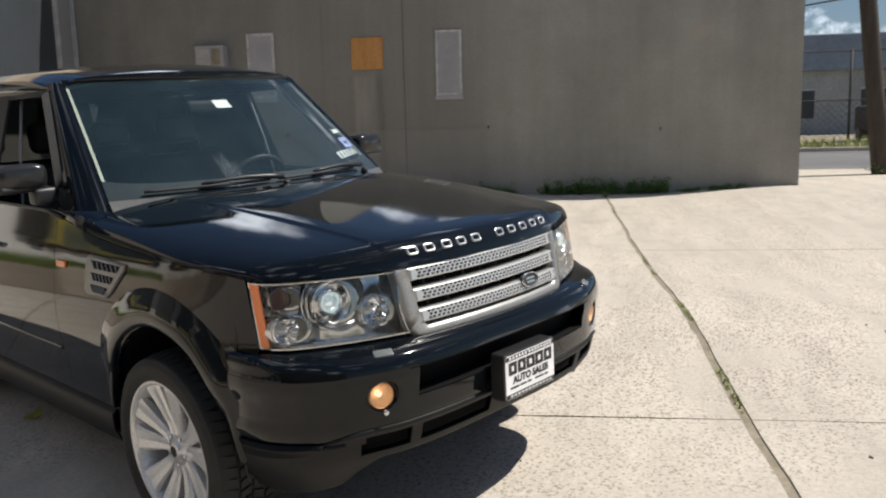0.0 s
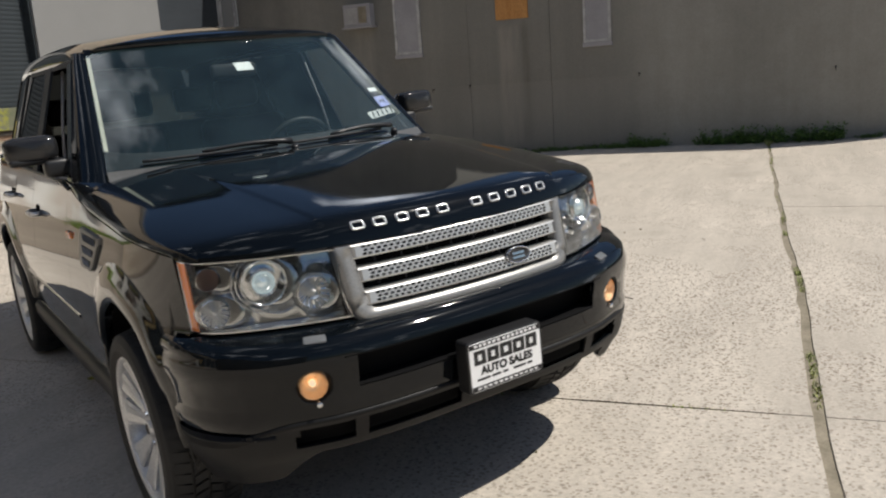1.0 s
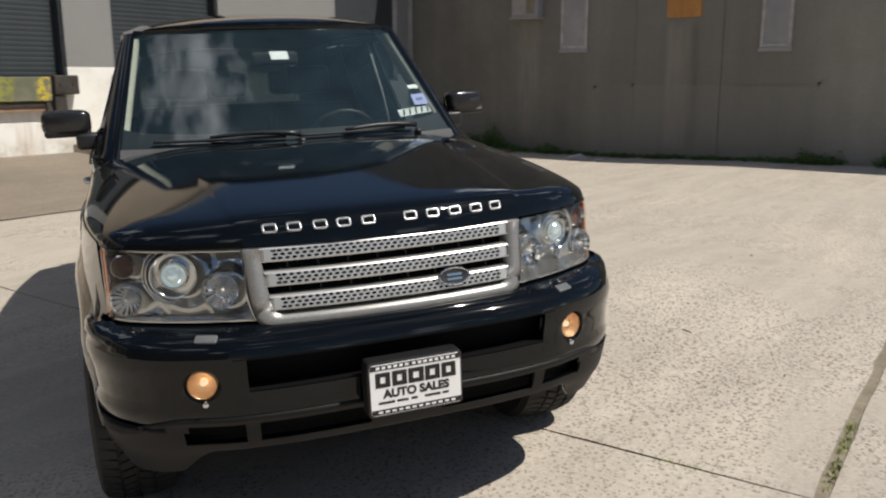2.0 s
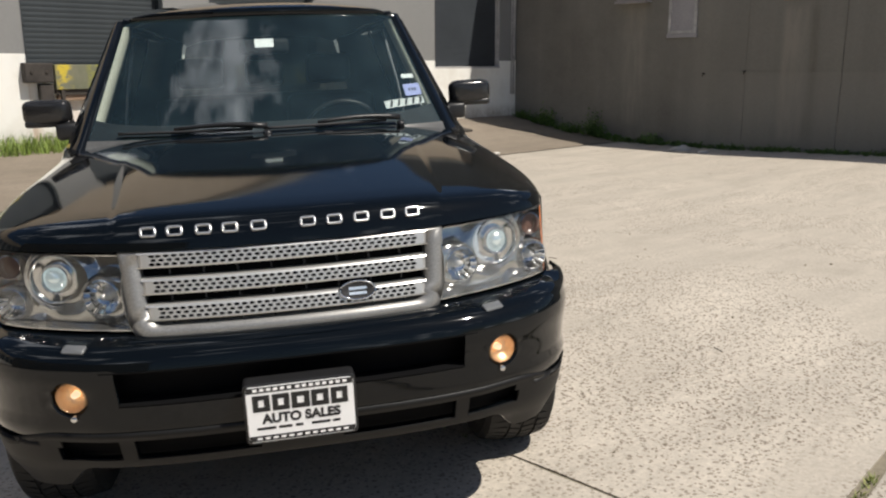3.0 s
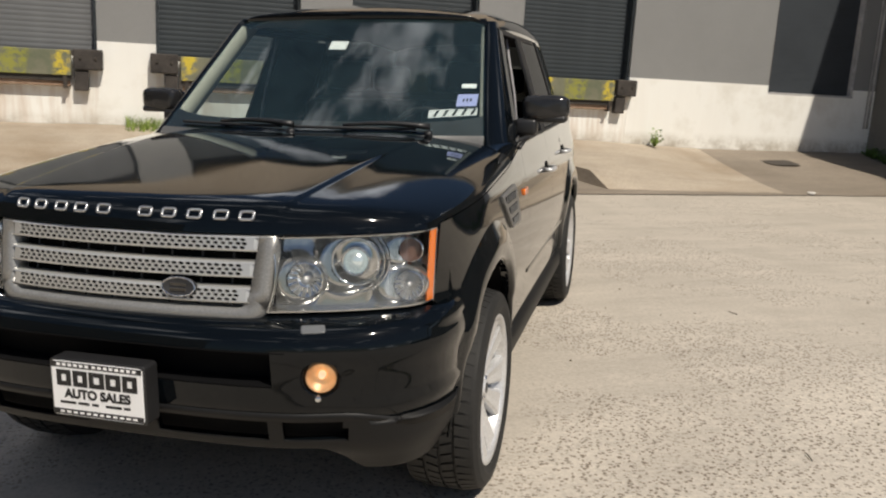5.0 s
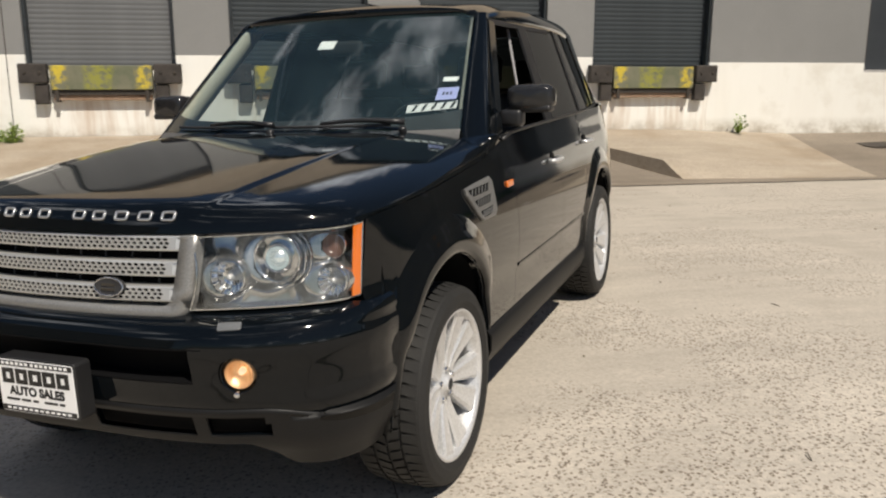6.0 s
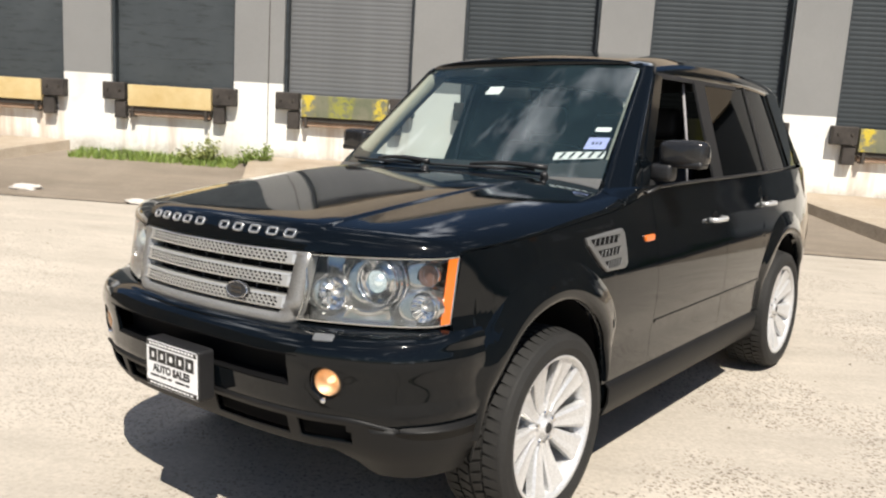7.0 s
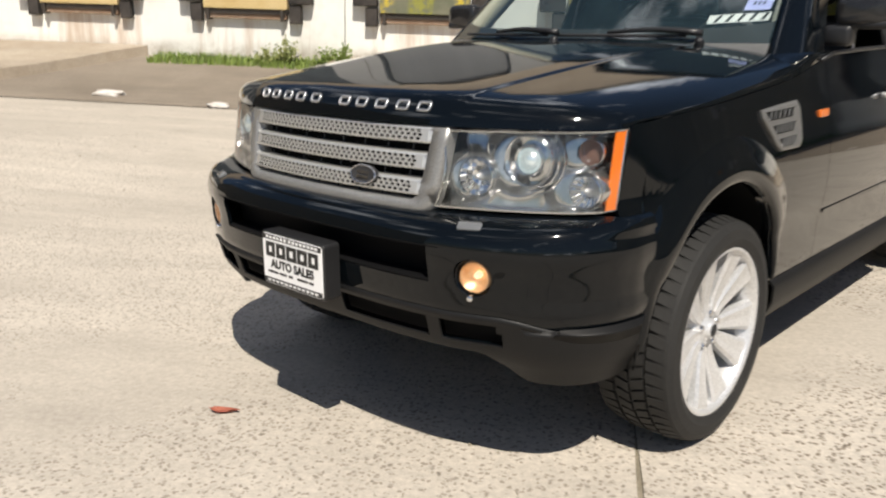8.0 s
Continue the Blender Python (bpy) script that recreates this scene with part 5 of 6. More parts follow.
for side in (1, -1):
    lamp = new("headlamp")
    lamp.parent = car
    lamp["label"] = "clear headlamp with round reflectors, switched on"
    holes = [(0.642, 0.952, 0.066), (0.512, 0.902, 0.049), (0.779, 0.978, 0.034), (0.781, 0.878, 0.042)]

    def collar(s, t):
        # the housing swells towards the lens round each bowl
        p = lamp_point(1, s, t)
        return 0.062 - 0.022 * max(math.exp(-(max(0.0, math.hypot(p.x - x, p.z - z) - r) / 0.022) ** 2) for x, z, r in holes)
    skin("housing", [[lamp_point(side, s, t, collar(s, t)) for t in spaced(-0.01, 1.01, 40)] for s in spaced(0, 0.985, 80)], REFLECTOR, lamp, 0.0, centre=(0, 0, 0.9), keep=lambda c: all(math.hypot(abs(c.x) - x, c.z - z) > r for x, z, r in holes))
    rim = []
    for s, t in [(s, 0) for s in spaced(0, 1, 22)] + [(1, t) for t in spaced(0.1, 0.9, 8)] + [(s, 1) for s in spaced(1, 0, 22)] + [(0, t) for t in spaced(0.9, 0.1, 8)]:
        rim.append([lamp_point(side, s, t, d) for d in (0.0, 0.062)])
    skin("lamp_rim", rim, REFLECTOR, lamp, 0.004, centre=(side * 0.62, -0.65, 0.92), close_u=True)
    cover = skin("lens", [[lamp_point(side, s, t, 0.0) for t in spaced(0, 1, 11)] for s in spaced(0, 0.888, 26)], CLEAR, lamp, 0.0, centre=(0, 0, 0.9))
    cover.visible_shadow = False
    skin("turn_signal", [[lamp_point(side, s, t, 0.002) for t in spaced(0.01, 0.99, 11)] for s in spaced(0.892, 0.995, 8)], AMBER, lamp, 0.004, centre=(0, 0, 0.9))
    for name, x, y, z, r, kind in (("main_reflector", 0.642, -0.640, 0.952, 0.066, 0), ("inner_reflector", 0.512, -0.698, 0.902, 0.049, 1), ("upper_reflector", 0.779, -0.550, 0.978, 0.034, 2), ("lower_reflector", 0.781, -0.575, 0.878, 0.042, 3)):
        m = facing((side * x, y + 0.004, z), (side * 0.22, -1, 0.05))
        bm = bmesh.new()
        lathe(bm, [(r * 0.10, -0.026), (r * 0.30, -0.025), (r * 0.55, -0.020), (r * 0.80, -0.008), (r * 0.95, 0.005), (r, 0.010), (r * 1.06, 0.009), (r * 1.10, 0.002), (r * 1.16, -0.035)], m, 36 if kind == 0 else 16)
        bowl = part(name, bm, BOWL, lamp, smooth=kind == 0)
        bm = bmesh.new()
        if kind == 0:
            lathe(bm, [(r * 0.62, -0.02), (r * 0.64, 0.004), (r * 0.58, 0.008), (r * 0.52, 0.004)], m, 32)
            part("projector_ring", bm, CHROME, bowl, smooth=True)
            for q, h in ((1.24, -0.004), (1.42, -0.018)):
                bm = bmesh.new()
                lathe(bm, [(r * (q - 0.05), h - 0.012), (r * (q - 0.03), h), (r * q, h + 0.003), (r * (q + 0.03), h), (r * (q + 0.05), h - 0.012)], m, 40)
                part("bezel_ring", bm, BOWL, bowl, smooth=True)
            bm = bmesh.new()
            lathe(bm, [(0, 0.016), (r * 0.25, 0.013), (r * 0.42, 0.005), (r * 0.52, -0.008)], m, 28)
            part("projector", bm, XENON, bowl, smooth=True)
        elif kind == 2:
            lathe(bm, [(0, -0.004), (r * 0.5, -0.006), (r * 0.8, -0.010)], m, 24)
            part("bulb", bm, material("smoked_bulb", (0.16, 0.09, 0.07), 0.3), bowl, smooth=True)
        else:
            lathe(bm, [(0, 0.006), (r * 0.16, 0.004), (r * 0.2, -0.02), (r * 0.3, -0.024)], m, 20)
            part("bulb", bm, ALLOY, bowl, smooth=True)
            bm = bmesh.new()
            lathe(bm, [(r * 1.10, -0.004), (r * 1.14, 0.003), (r * 1.20, 0.002), (r * 1.30, -0.010), (r * 1.42, -0.040)], m, 36)
            part("bezel_ring", bm, REFLECTOR, bowl, smooth=True)

# -- wheels --
def make_wheel():
    """A wheel about its own x axis, its face towards +x."""
    w = new("wheel")
    m = Matrix.Rotation(radians(90), 4, "Y")
    R = 0.365
    bm = bmesh.new()
    prof = [(0.266, 0.105), (0.275, 0.128), (0.300, 0.138), (0.330, 0.134), (0.350, 0.122), (0.360, 0.104)]
    prof = prof[:-1] + [(0.354, 0.112), (R - 0.008, 0.092), (R - 0.008, -0.092), (0.354, -0.112), (0.33, -0.13), (0.29, -0.128), (0.262, -0.10), (0.262, 0.09)]
    lathe(bm, prof, m, 72, True)
    part("tyre", bm, RUBBER, w, "black road tyre with a blocky tread", smooth=False)
    # tread blocks at the shoulder
    bm = bmesh.new()
    for k in range(56):
        a = 2 * math.pi * k / 56
        for x0, x1, sk in ((0.064, 0.116, 0.03), (-0.116, -0.050, -0.03), (0.012, 0.054, -0.04), (-0.038, 0.002, 0.04)):
            quad = []
            for rr in (R - 0.012, R + 0.001):
                for x, da in ((x0, 0.0), (x1, sk), (x1, sk + 0.083), (x0, 0.083)):
                    rx = rr - (0.012 if abs(x) > 0.11 else 0)
                    quad.append(bm.verts.new((x, rx * math.cos(a + da), rx * math.sin(a + da))))
            b, t = quad[:4], quad[4:]
            bm.faces.new(t)
            for i in range(4):
                bm.faces.new((b[i], b[(i + 1) % 4], t[(i + 1) % 4], t[i]))
    part("tread", bm, RUBBER, w)
    bm = bmesh.new()
    lathe(bm, [(0.276, 0.118), (0.272, 0.126), (0.262, 0.124), (0.252, 0.108), (0.244, 0.07), (0.236, -0.02), (0.24, -0.11), (0.27, -0.115)], m, 64)
    part("rim", bm, ALLOY, w, smooth=True)
    bm = bmesh.new()
    lathe(bm, [(0, 0.098), (0.022, 0.098), (0.030, 0.094), (0.032, 0.082), (0.075, 0.078), (0.085, 0.068), (0.088, 0.02), (0.05, -0.02), (0, -0.02)], m, 40)
    part("hub", bm, ALLOY, w, smooth=True)
    for k in range(10):
        a = 2 * math.pi * k / 10 + (0.045 if k % 2 else -0.045)
        rows = []
        for r, half, top, low in ((0.060, 0.018, 0.082, 0.035), (0.10, 0.025, 0.083, 0.04), (0.15, 0.033, 0.093, 0.055), (0.20, 0.041, 0.104, 0.07), (0.240, 0.051, 0.113, 0.085), (0.256, 0.057, 0.113, 0.09)):
            rows.append([(h, r, t) for h, t in ((low, -half), (top - 0.007, -half), (top, -half * 0.72), (top - 0.003, 0), (top, half * 0.72), (top - 0.007, half), (low, half))])
        bm = bmesh.new()
        grid(bm, [[Vector((h, r * math.cos(a) - t * math.sin(a), r * math.sin(a) + t * math.cos(a))) for h, r, t in row] for row in rows], False, True)
        part("spoke", bm, ALLOY, w, smooth=False)
    for k in range(5):
        a = 2 * math.pi * (k + 0.5) / 5
        bm = bmesh.new()
        lathe(bm, [(0, 0.090), (0.009, 0.089), (0.011, 0.084), (0.011, 0.07)], m @ Matrix.Translation((0.056 * math.cos(a), 0.056 * math.sin(a), 0)), 8)
        part("wheel_nut", bm, CHROME, w)
    bm = bmesh.new()
    lathe(bm, [(0.06, 0.0), (0.175, 0.0), (0.18, -0.004), (0.18, -0.024), (0.06, -0.024)], m, 40, True)
    part("brake_disc", bm, material("disc_steel", (0.30, 0.29, 0.28), 0.35, 0.8), w, smooth=False)
    # near-black disc added behind the spokes, for the shade inside the wheel
    bm = bmesh.new()
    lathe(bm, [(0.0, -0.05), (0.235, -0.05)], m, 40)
    part("wheel_shade_disc", bm, DARK, w)
    bm = bmesh.new()
    lathe(bm, [(0, 0.1005), (0.020, 0.0995), (0.022, 0.097)], m, 24)
    part("centre_cap", bm, TRIM, w, "dark centre cap", smooth=True)
    return w


wheel = make_wheel()
wheel.parent = car
wheel.matrix_basis = pose(0.812, 0, AXLE_Z, 0, 0, 0)
for x, y, turn in ((0.812, 2.745, 0), (-0.812, 0, 180), (-0.812, 2.745, 180)):
    copy_thing(wheel, pose(x, y, AXLE_Z, 40 * x + 11 * y, 0, turn))
# -- cabin --
MIRRORCAP = mottled("grey_black_mirror_cap", (0.018, 0.018, 0.019), (0.026, 0.026, 0.027), 6, 0.14, 150, 0.05, depth=0.0005)
def screen_y(x, z):
    return 0.42 + (z - 1.235) * 1.24 + 0.17 * (x / 0.7) ** 2


def screen_half(z):
    return 0.755 - (z - 1.225) * 0.235


def house_x(z, y=1.5):
    return 0.868 - (z - 1.20) * 0.345 - (0.17 * ((y - 2.2) / 1.5) ** 2 if y > 2.2 else 0.0)


ROOF_W = [(1.0, 0.650), (1.5, 0.668), (2.2, 0.668), (3.0, 0.625), (3.7, 0.53)]
ROOF_Z = [(1.0, 1.767), (1.15, 1.803), (1.5, 1.845), (2.0, 1.858), (2.8, 1.844), (3.3, 1.813), (3.75, 1.757)]


def roof_point(u, v):
    y = (1.045 + 0.145 * u * u) * (1 - v) + (3.62 - 0.10 * u * u) * v
    half = curve_at(ROOF_W, y)
    return Vector((half * u, y, curve_at(ROOF_Z, y) - 0.058 * abs(u) ** 2.2 - 0.022 * smoothstep(0.85, 1, abs(u))))


skin("roof", [[roof_point(u, v) for u in spaced(-1, 1, 37)] for v in [0, 0.006, 0.015, 0.03] + spaced(0.06, 1, 24)], PAINT, car, 0.02, centre=(0, 2.2, 1.0))
# header above the screen
rows = []
for u in spaced(-1, 1, 33):
    a = roof_point(u, 0)
    x = u * screen_half(1.740)
    b = Vector((x, screen_y(x, 1.740), 1.740))
    rows.append([a, a.lerp(b, 0.5) + Vector((0, -0.006, 0.004)), b])
skin("roof_header", rows, PAINT, car, 0.015, centre=(0, 2, 1.2))
zs = spaced(1.228, 1.740, 15)
screen = skin("windscreen", [[(u * screen_half(z), screen_y(u * screen_half(z), z), z) for u in spaced(-1, 1, 33)] for z in zs], GLASS, car, 0.0, centre=(0, 2, 1.2))
screen.visible_shadow = False
frit = []
for u in spaced(-1, 1, 33):
    frit.append([(u * screen_half(z), screen_y(u * screen_half(z), z) + 0.006, z) for z in spaced(1.222, 1.285 + 0.03 * abs(u) ** 6, 4)])
skin("screen_lower_band", frit, TRIM, car, 0.003, centre=(0, 2, 1.2))
for side in (1, -1):
    rows = []
    for z in spaced(1.195, 1.742, 16):
        h = screen_half(z) - 0.004
        zi = min(z, 1.740)
        a = Vector((h, screen_y(h, zi), z))
        c = Vector((house_x(z), 0.735 + (z - 1.2) * 0.93, z))
        rows.append([Vector((side * p.x, p.y, p.z)) for p in (a + Vector((0, 0.02, -0.012)), a, a.lerp(c, 0.3) + Vector((0.012, -0.012, 0)), a.lerp(c, 0.65) + Vector((0.012, -0.008, 0)), c, c + Vector((-0.02, 0.03, 0)))])
    skin("a_pillar", rows, PAINT, car, 0.008, centre=(0, 2, 1.2))
    # cant rail from the side windows up to the roof
    rows = []
    for v in spaced(0, 1, 30):
        a = roof_point(side, v)
        y = a.y
        z = 1.700 - 0.03 * smoothstep(2.4, 3.4, y) - 0.02 * smoothstep(3.2, 3.7, y)
        b = Vector((side * house_x(z, y), y, z))
        rows.append([a, a.lerp(b, 0.35) + Vector((side * 0.008, 0, 0.004)), b, b + Vector((-side * 0.02, 0, -0.004))])
    skin("cant_rail", rows, PAINT, car, 0.006, centre=(0, 2.2, 1.2))
    # corner between bonnet, fender and pillar
    rows = []
    for y in spaced(0.535, 0.90, 14):
        inner = Vector((side * (0.775 + 0.087 * smoothstep(0.52, 0.76, y)), y, 1.200 + 0.006 * smoothstep(0.5, 0.75, y)))
        outer = Vector((side * (flank(y, belt(y)) - 0.003), y, belt(y) + 0.001))
        rows.append([inner.lerp(outer, k / 6) + Vector((side * 0.010, 0, 0.010)) * math.sin(math.pi * k / 6) for k in range(7)])
    skin("scuttle_corner", rows, PAINT, car, 0.006, centre=(0, 1, 0.6))

    def side_panel(name, poly, mat, out=0.0, thick=0.012):
        bm = bmesh.new()
        f = bm.faces.new([bm.verts.new((side * (house_x(z, y) + out), y, z)) for y, z in poly])
        r = bmesh.ops.extrude_face_region(bm, geom=[f])
        for v in r["geom"]:
            if isinstance(v, bmesh.types.BMVert):
                v.co.x -= side * thick
        return part(name, bm, mat, car)
    side_panel("window_frame", [(0.735, 1.19), (0.815, 1.19), (1.275, 1.695), (1.20, 1.705)], PAINT, 0.002)
    side_panel("window_frame", [(1.20, 1.685), (2.3, 1.680), (2.3, 1.707), (1.20, 1.712)], SATIN, 0.001)
    side_panel("b_pillar", [(1.60, 1.195), (1.735, 1.205), (1.80, 1.70), (1.665, 1.70)], SATIN, 0.003)
    side_panel("window_divider", [(2.45, 1.205), (2.505, 1.205), (2.475, 1.70), (2.435, 1.70)], SATIN, 0.003)

    def side_sheet(name, left, right, mat, out, thick):
        """A smooth pane of the side between two slanting edges, each a row of (z, y)."""
        rows = []
        for z in spaced(left[0][0], left[-1][0], 13):
            y0, y1 = curve_at(left, z), curve_at(right, z)
            rows.append([(side * (house_x(z, y) + out), y, z) for y in spaced(y0, y1, 9)])
        return skin(name, rows, mat, car, thick)
    side_sheet("d_pillar", [(1.205, 3.20), (1.697, 3.02)], [(1.205, 3.72), (1.45, 3.66), (1.697, 3.45)], PAINT, 0.004, 0.012)
    side_sheet("rear_door_glass", [(1.20, 1.735), (1.69, 1.80)], [(1.20, 2.45), (1.69, 2.435)], PRIVACY, -0.004, 0.004)
    side_sheet("quarter_glass", [(1.205, 2.505), (1.69, 2.475)], [(1.205, 3.22), (1.69, 3.04)], PRIVACY, -0.004, 0.004)
    bm = bmesh.new()
    tube(bm, [(side * (house_x(1.2, y) + 0.012), y, belt(y) + 0.006) for y in spaced(0.78, 3.3, 20)], 0.008, 8)
    part("belt_trim", bm, SATIN, car, smooth=True)
    # mirror
    mirror = new("wing_mirror")
    mirror.parent = car
    mirror["label"] = "black wing mirror with a rounded housing"
    rows = []
    for k in range(13):
        b = radians(-90 + 180 * k / 12)
        d = math.copysign(abs(math.sin(b)) ** 0.7, math.sin(b))
        s = max(0.02, math.cos(b) ** 0.38) if k not in (0, 12) else 0.02
        row = []
        for j in range(28):
            a = 2 * math.pi * j / 28
            ca, sa = math.cos(a), math.sin(a)
            px = math.copysign(abs(ca) ** 0.45, ca) * 0.104 * s
            pz = math.copysign(abs(sa) ** 0.5, sa) * 0.056 * s
            row.append((side * (0.968 + px), 0.945 + 0.055 * d + 0.20 * px * 0.6, 1.349 + pz))
        rows.append(row)
    skin("housing", rows, MIRRORCAP, mirror, 0.0, centre=(side * 0.968, 0.95, 1.33), close_v=True)
    bm = bmesh.new()
    plate(bm, rounded(0.185, 0.105, 0.03), facing((side * 0.968, 0.998, 1.345), (0, 1, 0)), 0.006, 0.002)
    part("mirror_glass", bm, CHROME, mirror)
    bm = bmesh.new()
    box(bm, *sorted((side * 0.835, side * 0.935)), 0.885, 0.965, 1.225, 1.300, 0.018, 3)
    part("foot", bm, SATIN, mirror, smooth=True)
    bm = bmesh.new()
    box(bm, *sorted((side * 0.868, side * 1.062)), 0.900, 0.992, 1.284, 1.316, 0.014, 3)
    part("lower_shell", bm, SATIN, mirror, "black lower half of the mirror", smooth=True)
    # side vent on the fender
    vent = new("side_vent")
    vent.parent = car
    vent["label"] = "grey louvred vent on the front wing"

    def on_flank(y, z, out):
        return Vector((side * (flank(y, z) + out), y, z))
    fr = [(0.205, 1.040), (0.345, 1.048), (0.500, 1.054), (0.520, 1.035), (0.528, 0.970), (0.530, 0.915), (0.505, 0.897), (0.350, 0.900), (0.310, 0.925), (0.212, 1.015)]
    bm = bmesh.new()
    lo, mid = [bm.verts.new(on_flank(y, z, 0.0)) for y, z in fr], [bm.verts.new(on_flank(y, z, 0.008)) for y, z in fr]
    hi = [bm.verts.new(on_flank(0.37 + (y - 0.37) * 0.96, 0.975 + (z - 0.975) * 0.93, 0.012)) for y, z in fr]
    bm.faces.new(hi)
    for i in range(len(fr)):
        k = (i + 1) % len(fr)
        bm.faces.new((lo[i], lo[k], mid[k], mid[i]))
        bm.faces.new((mid[i], mid[k], hi[k], hi[i]))
    part("vent_frame", bm, VENTGREY, vent)
    # near-black plates on the solid frame stand in for shaded slots
    for k in range(3):
        z = 1.021 - 0.046 * k
        y0, y1 = 0.242 + 0.050 * k, 0.470
        bm = bmesh.new()
        q = [on_flank(y, zz, 0.0135) for y, zz in ((y0 + 0.012, z - 0.015), (y1 - 0.03, z - 0.015), (y1, z + 0.014), (y0 - 0.014, z + 0.012))]
        f = bm.faces.new([bm.verts.new(p) for p in q])
        r = bmesh.ops.extrude_face_region(bm, geom=[f])
        for v in r["geom"]:
            if isinstance(v, bmesh.types.BMVert):
                v.co.x -= side * 0.003
        slot = part("vent_slot_shade", bm, DARK, vent)
        for j in range(6):
            bm = bmesh.new()
            y = y0 + (y1 - y0) * (j + 0.4) / 6
            tube(bm, [on_flank(y - 0.008, z - 0.013, 0.014), on_flank(y + 0.008, z + 0.011, 0.014)], 0.0025, 5)
            part("vent_mesh", bm, VENTGREY, slot)
    # side marker
    bm = bmesh.new()
    plate(bm, rounded(0.085, 0.028, 0.007), Matrix.Translation(on_flank(0.762, 0.993, -0.001)) @ Matrix(((0, 0, side), (1, 0, 0), (0, 1, 0))).to_4x4(), 0.010, 0.003)
    part("side_marker", bm, AMBER, car, "amber side marker lamp", smooth=False)
    # door handles
    for y, z in ((1.55, 1.016), (2.37, 1.048)):
        bm = bmesh.new()
        tube(bm, [on_flank(y + d, z, o) for d, o in ((-0.085, 0.0), (-0.075, 0.03), (-0.05, 0.038), (0.0, 0.04), (0.05, 0.038), (0.075, 0.03), (0.085, 0.0))], 0.012, 10)
        part("door_handle", bm, ALLOY, car, "silver door handle", smooth=True)
        # flat near-black disc in place of the shaded hollow behind the handle
        bm = bmesh.new()
        lathe(bm, [(0, 0.002), (0.035, 0.002), (0.040, -0.004)], Matrix.Translation(on_flank(y, z, 0.0)) @ Matrix.Rotation(radians(side * 90), 4, "Y"), 20)
        part("handle_shade", bm, DARK, car)
    # door crease moulding
    rows = [[on_flank(y, 0.615 + dz, o) for dz, o in ((-0.012, -0.002), (-0.006, 0.006), (0.006, 0.006), (0.012, -0.002))] for y in spaced(0.86, 2.28, 20)]
    skin("door_moulding", rows, PAINT, car, 0.003, centre=(0, 1.5, 0.6))

# scuttle panel below the screen
SCUTTLE = mottled("faded_black_plastic", (0.09, 0.09, 0.088), (0.14, 0.14, 0.135), 6, 0.3, 120, 0.1, depth=0.001)
rows = []
for u in spaced(-1, 1, 31):
    b = bonnet_point(u * 0.87, 1.0)
    x = u * screen_half(1.228)
    s = Vector((x, screen_y(x, 1.228), 1.236))
    rows.append([b + Vector((0, -0.01, -0.016)), b.lerp(s, 0.3) + Vector((0, 0, -0.022)), b.lerp(s, 0.7) + Vector((0, 0, -0.012)), s])
skin("scuttle", rows, SCUTTLE, car, 0.006, "satin black scuttle panel", centre=(0, 0.5, 0.5))
# tail glass
rows = []
for z in spaced(1.235, 1.735, 8):
    t = (z - 1.235) / 0.5
    rows.append([((0.70 - 0.17 * t) * u, 3.86 - 0.24 * t - 0.08 * u * u, z) for u in spaced(-1, 1, 15)])
skin("rear_glass", rows, PRIVACY, car, 0.0).visible_shadow = False
# wipers
for x0, x1 in ((0.545, -0.03), (-0.02, -0.62)):
    wiper = new("wiper")
    wiper.parent = car
    bm = bmesh.new()
    lathe(bm, [(0, 0.012), (0.014, 0.010), (0.017, 0.0), (0.017, -0.03)], facing((x0, screen_y(x0, 1.245) - 0.045, 1.245), (0, -0.5, 1)), 16)
    part("pivot", bm, SATIN, wiper, smooth=True)
    bm = bmesh.new()
    arm = [(x0 + (x1 - x0) * t * 0.62, screen_y(x0 + (x1 - x0) * t * 0.62, 1.262 + 0.02 * t) - 0.040, 1.272 + 0.012 * math.sin(math.pi * t)) for t in spaced(0, 1, 8)]
    tube(bm, arm, lambda t: 0.013 - 0.006 * t, 8)
    part("arm", bm, SATIN, wiper, smooth=True)
    bm = bmesh.new()
    tube(bm, [(x, screen_y(x, 1.258) - 0.018, 1.262) for x in spaced(x0 - 0.06, x1, 14)], 0.007, 6)
    part("blade", bm, TRIM, wiper, smooth=True)
# washer jets
for x in (-0.22, 0.22):
    b = bonnet_point(x / 0.9, 0.9)
    bm = bmesh.new()
    box(bm, x - 0.016, x + 0.016, b.y - 0.008, b.y + 0.008, b.z - 0.004, b.z + 0.003, 0.002)
    part("washer_jet", bm, SATIN, car)

# -- inside --
dash = []
for u in spaced(-1, 1, 21):
    x = 0.76 * u
    y = 0.60 + 0.12 * u * u
    dash.append([(x, y, 1.16), (x, y + 0.12, 1.205), (x, y + 0.30, 1.20 - 0.01 * math.cos(6 * u)), (x, y + 0.42, 1.17), (x, y + 0.46, 1.08), (x, y + 0.40, 0.85)])
skin("dashboard", dash, TRIM, car, 0.01, "dark grey dashboard", centre=(0, 0.9, 0.6))
bm = bmesh.new()
m = facing((0.36, 1.20, 1.16), (0, 1, 0.55))
tube(bm, [m @ Vector((0.185 * math.cos(2 * math.pi * k / 36), 0.185 * math.sin(2 * math.pi * k / 36), 0)) for k in range(36)], 0.015, 10, True)
wheel_rim = part("steering_wheel", bm, LEATHER, car, smooth=True)
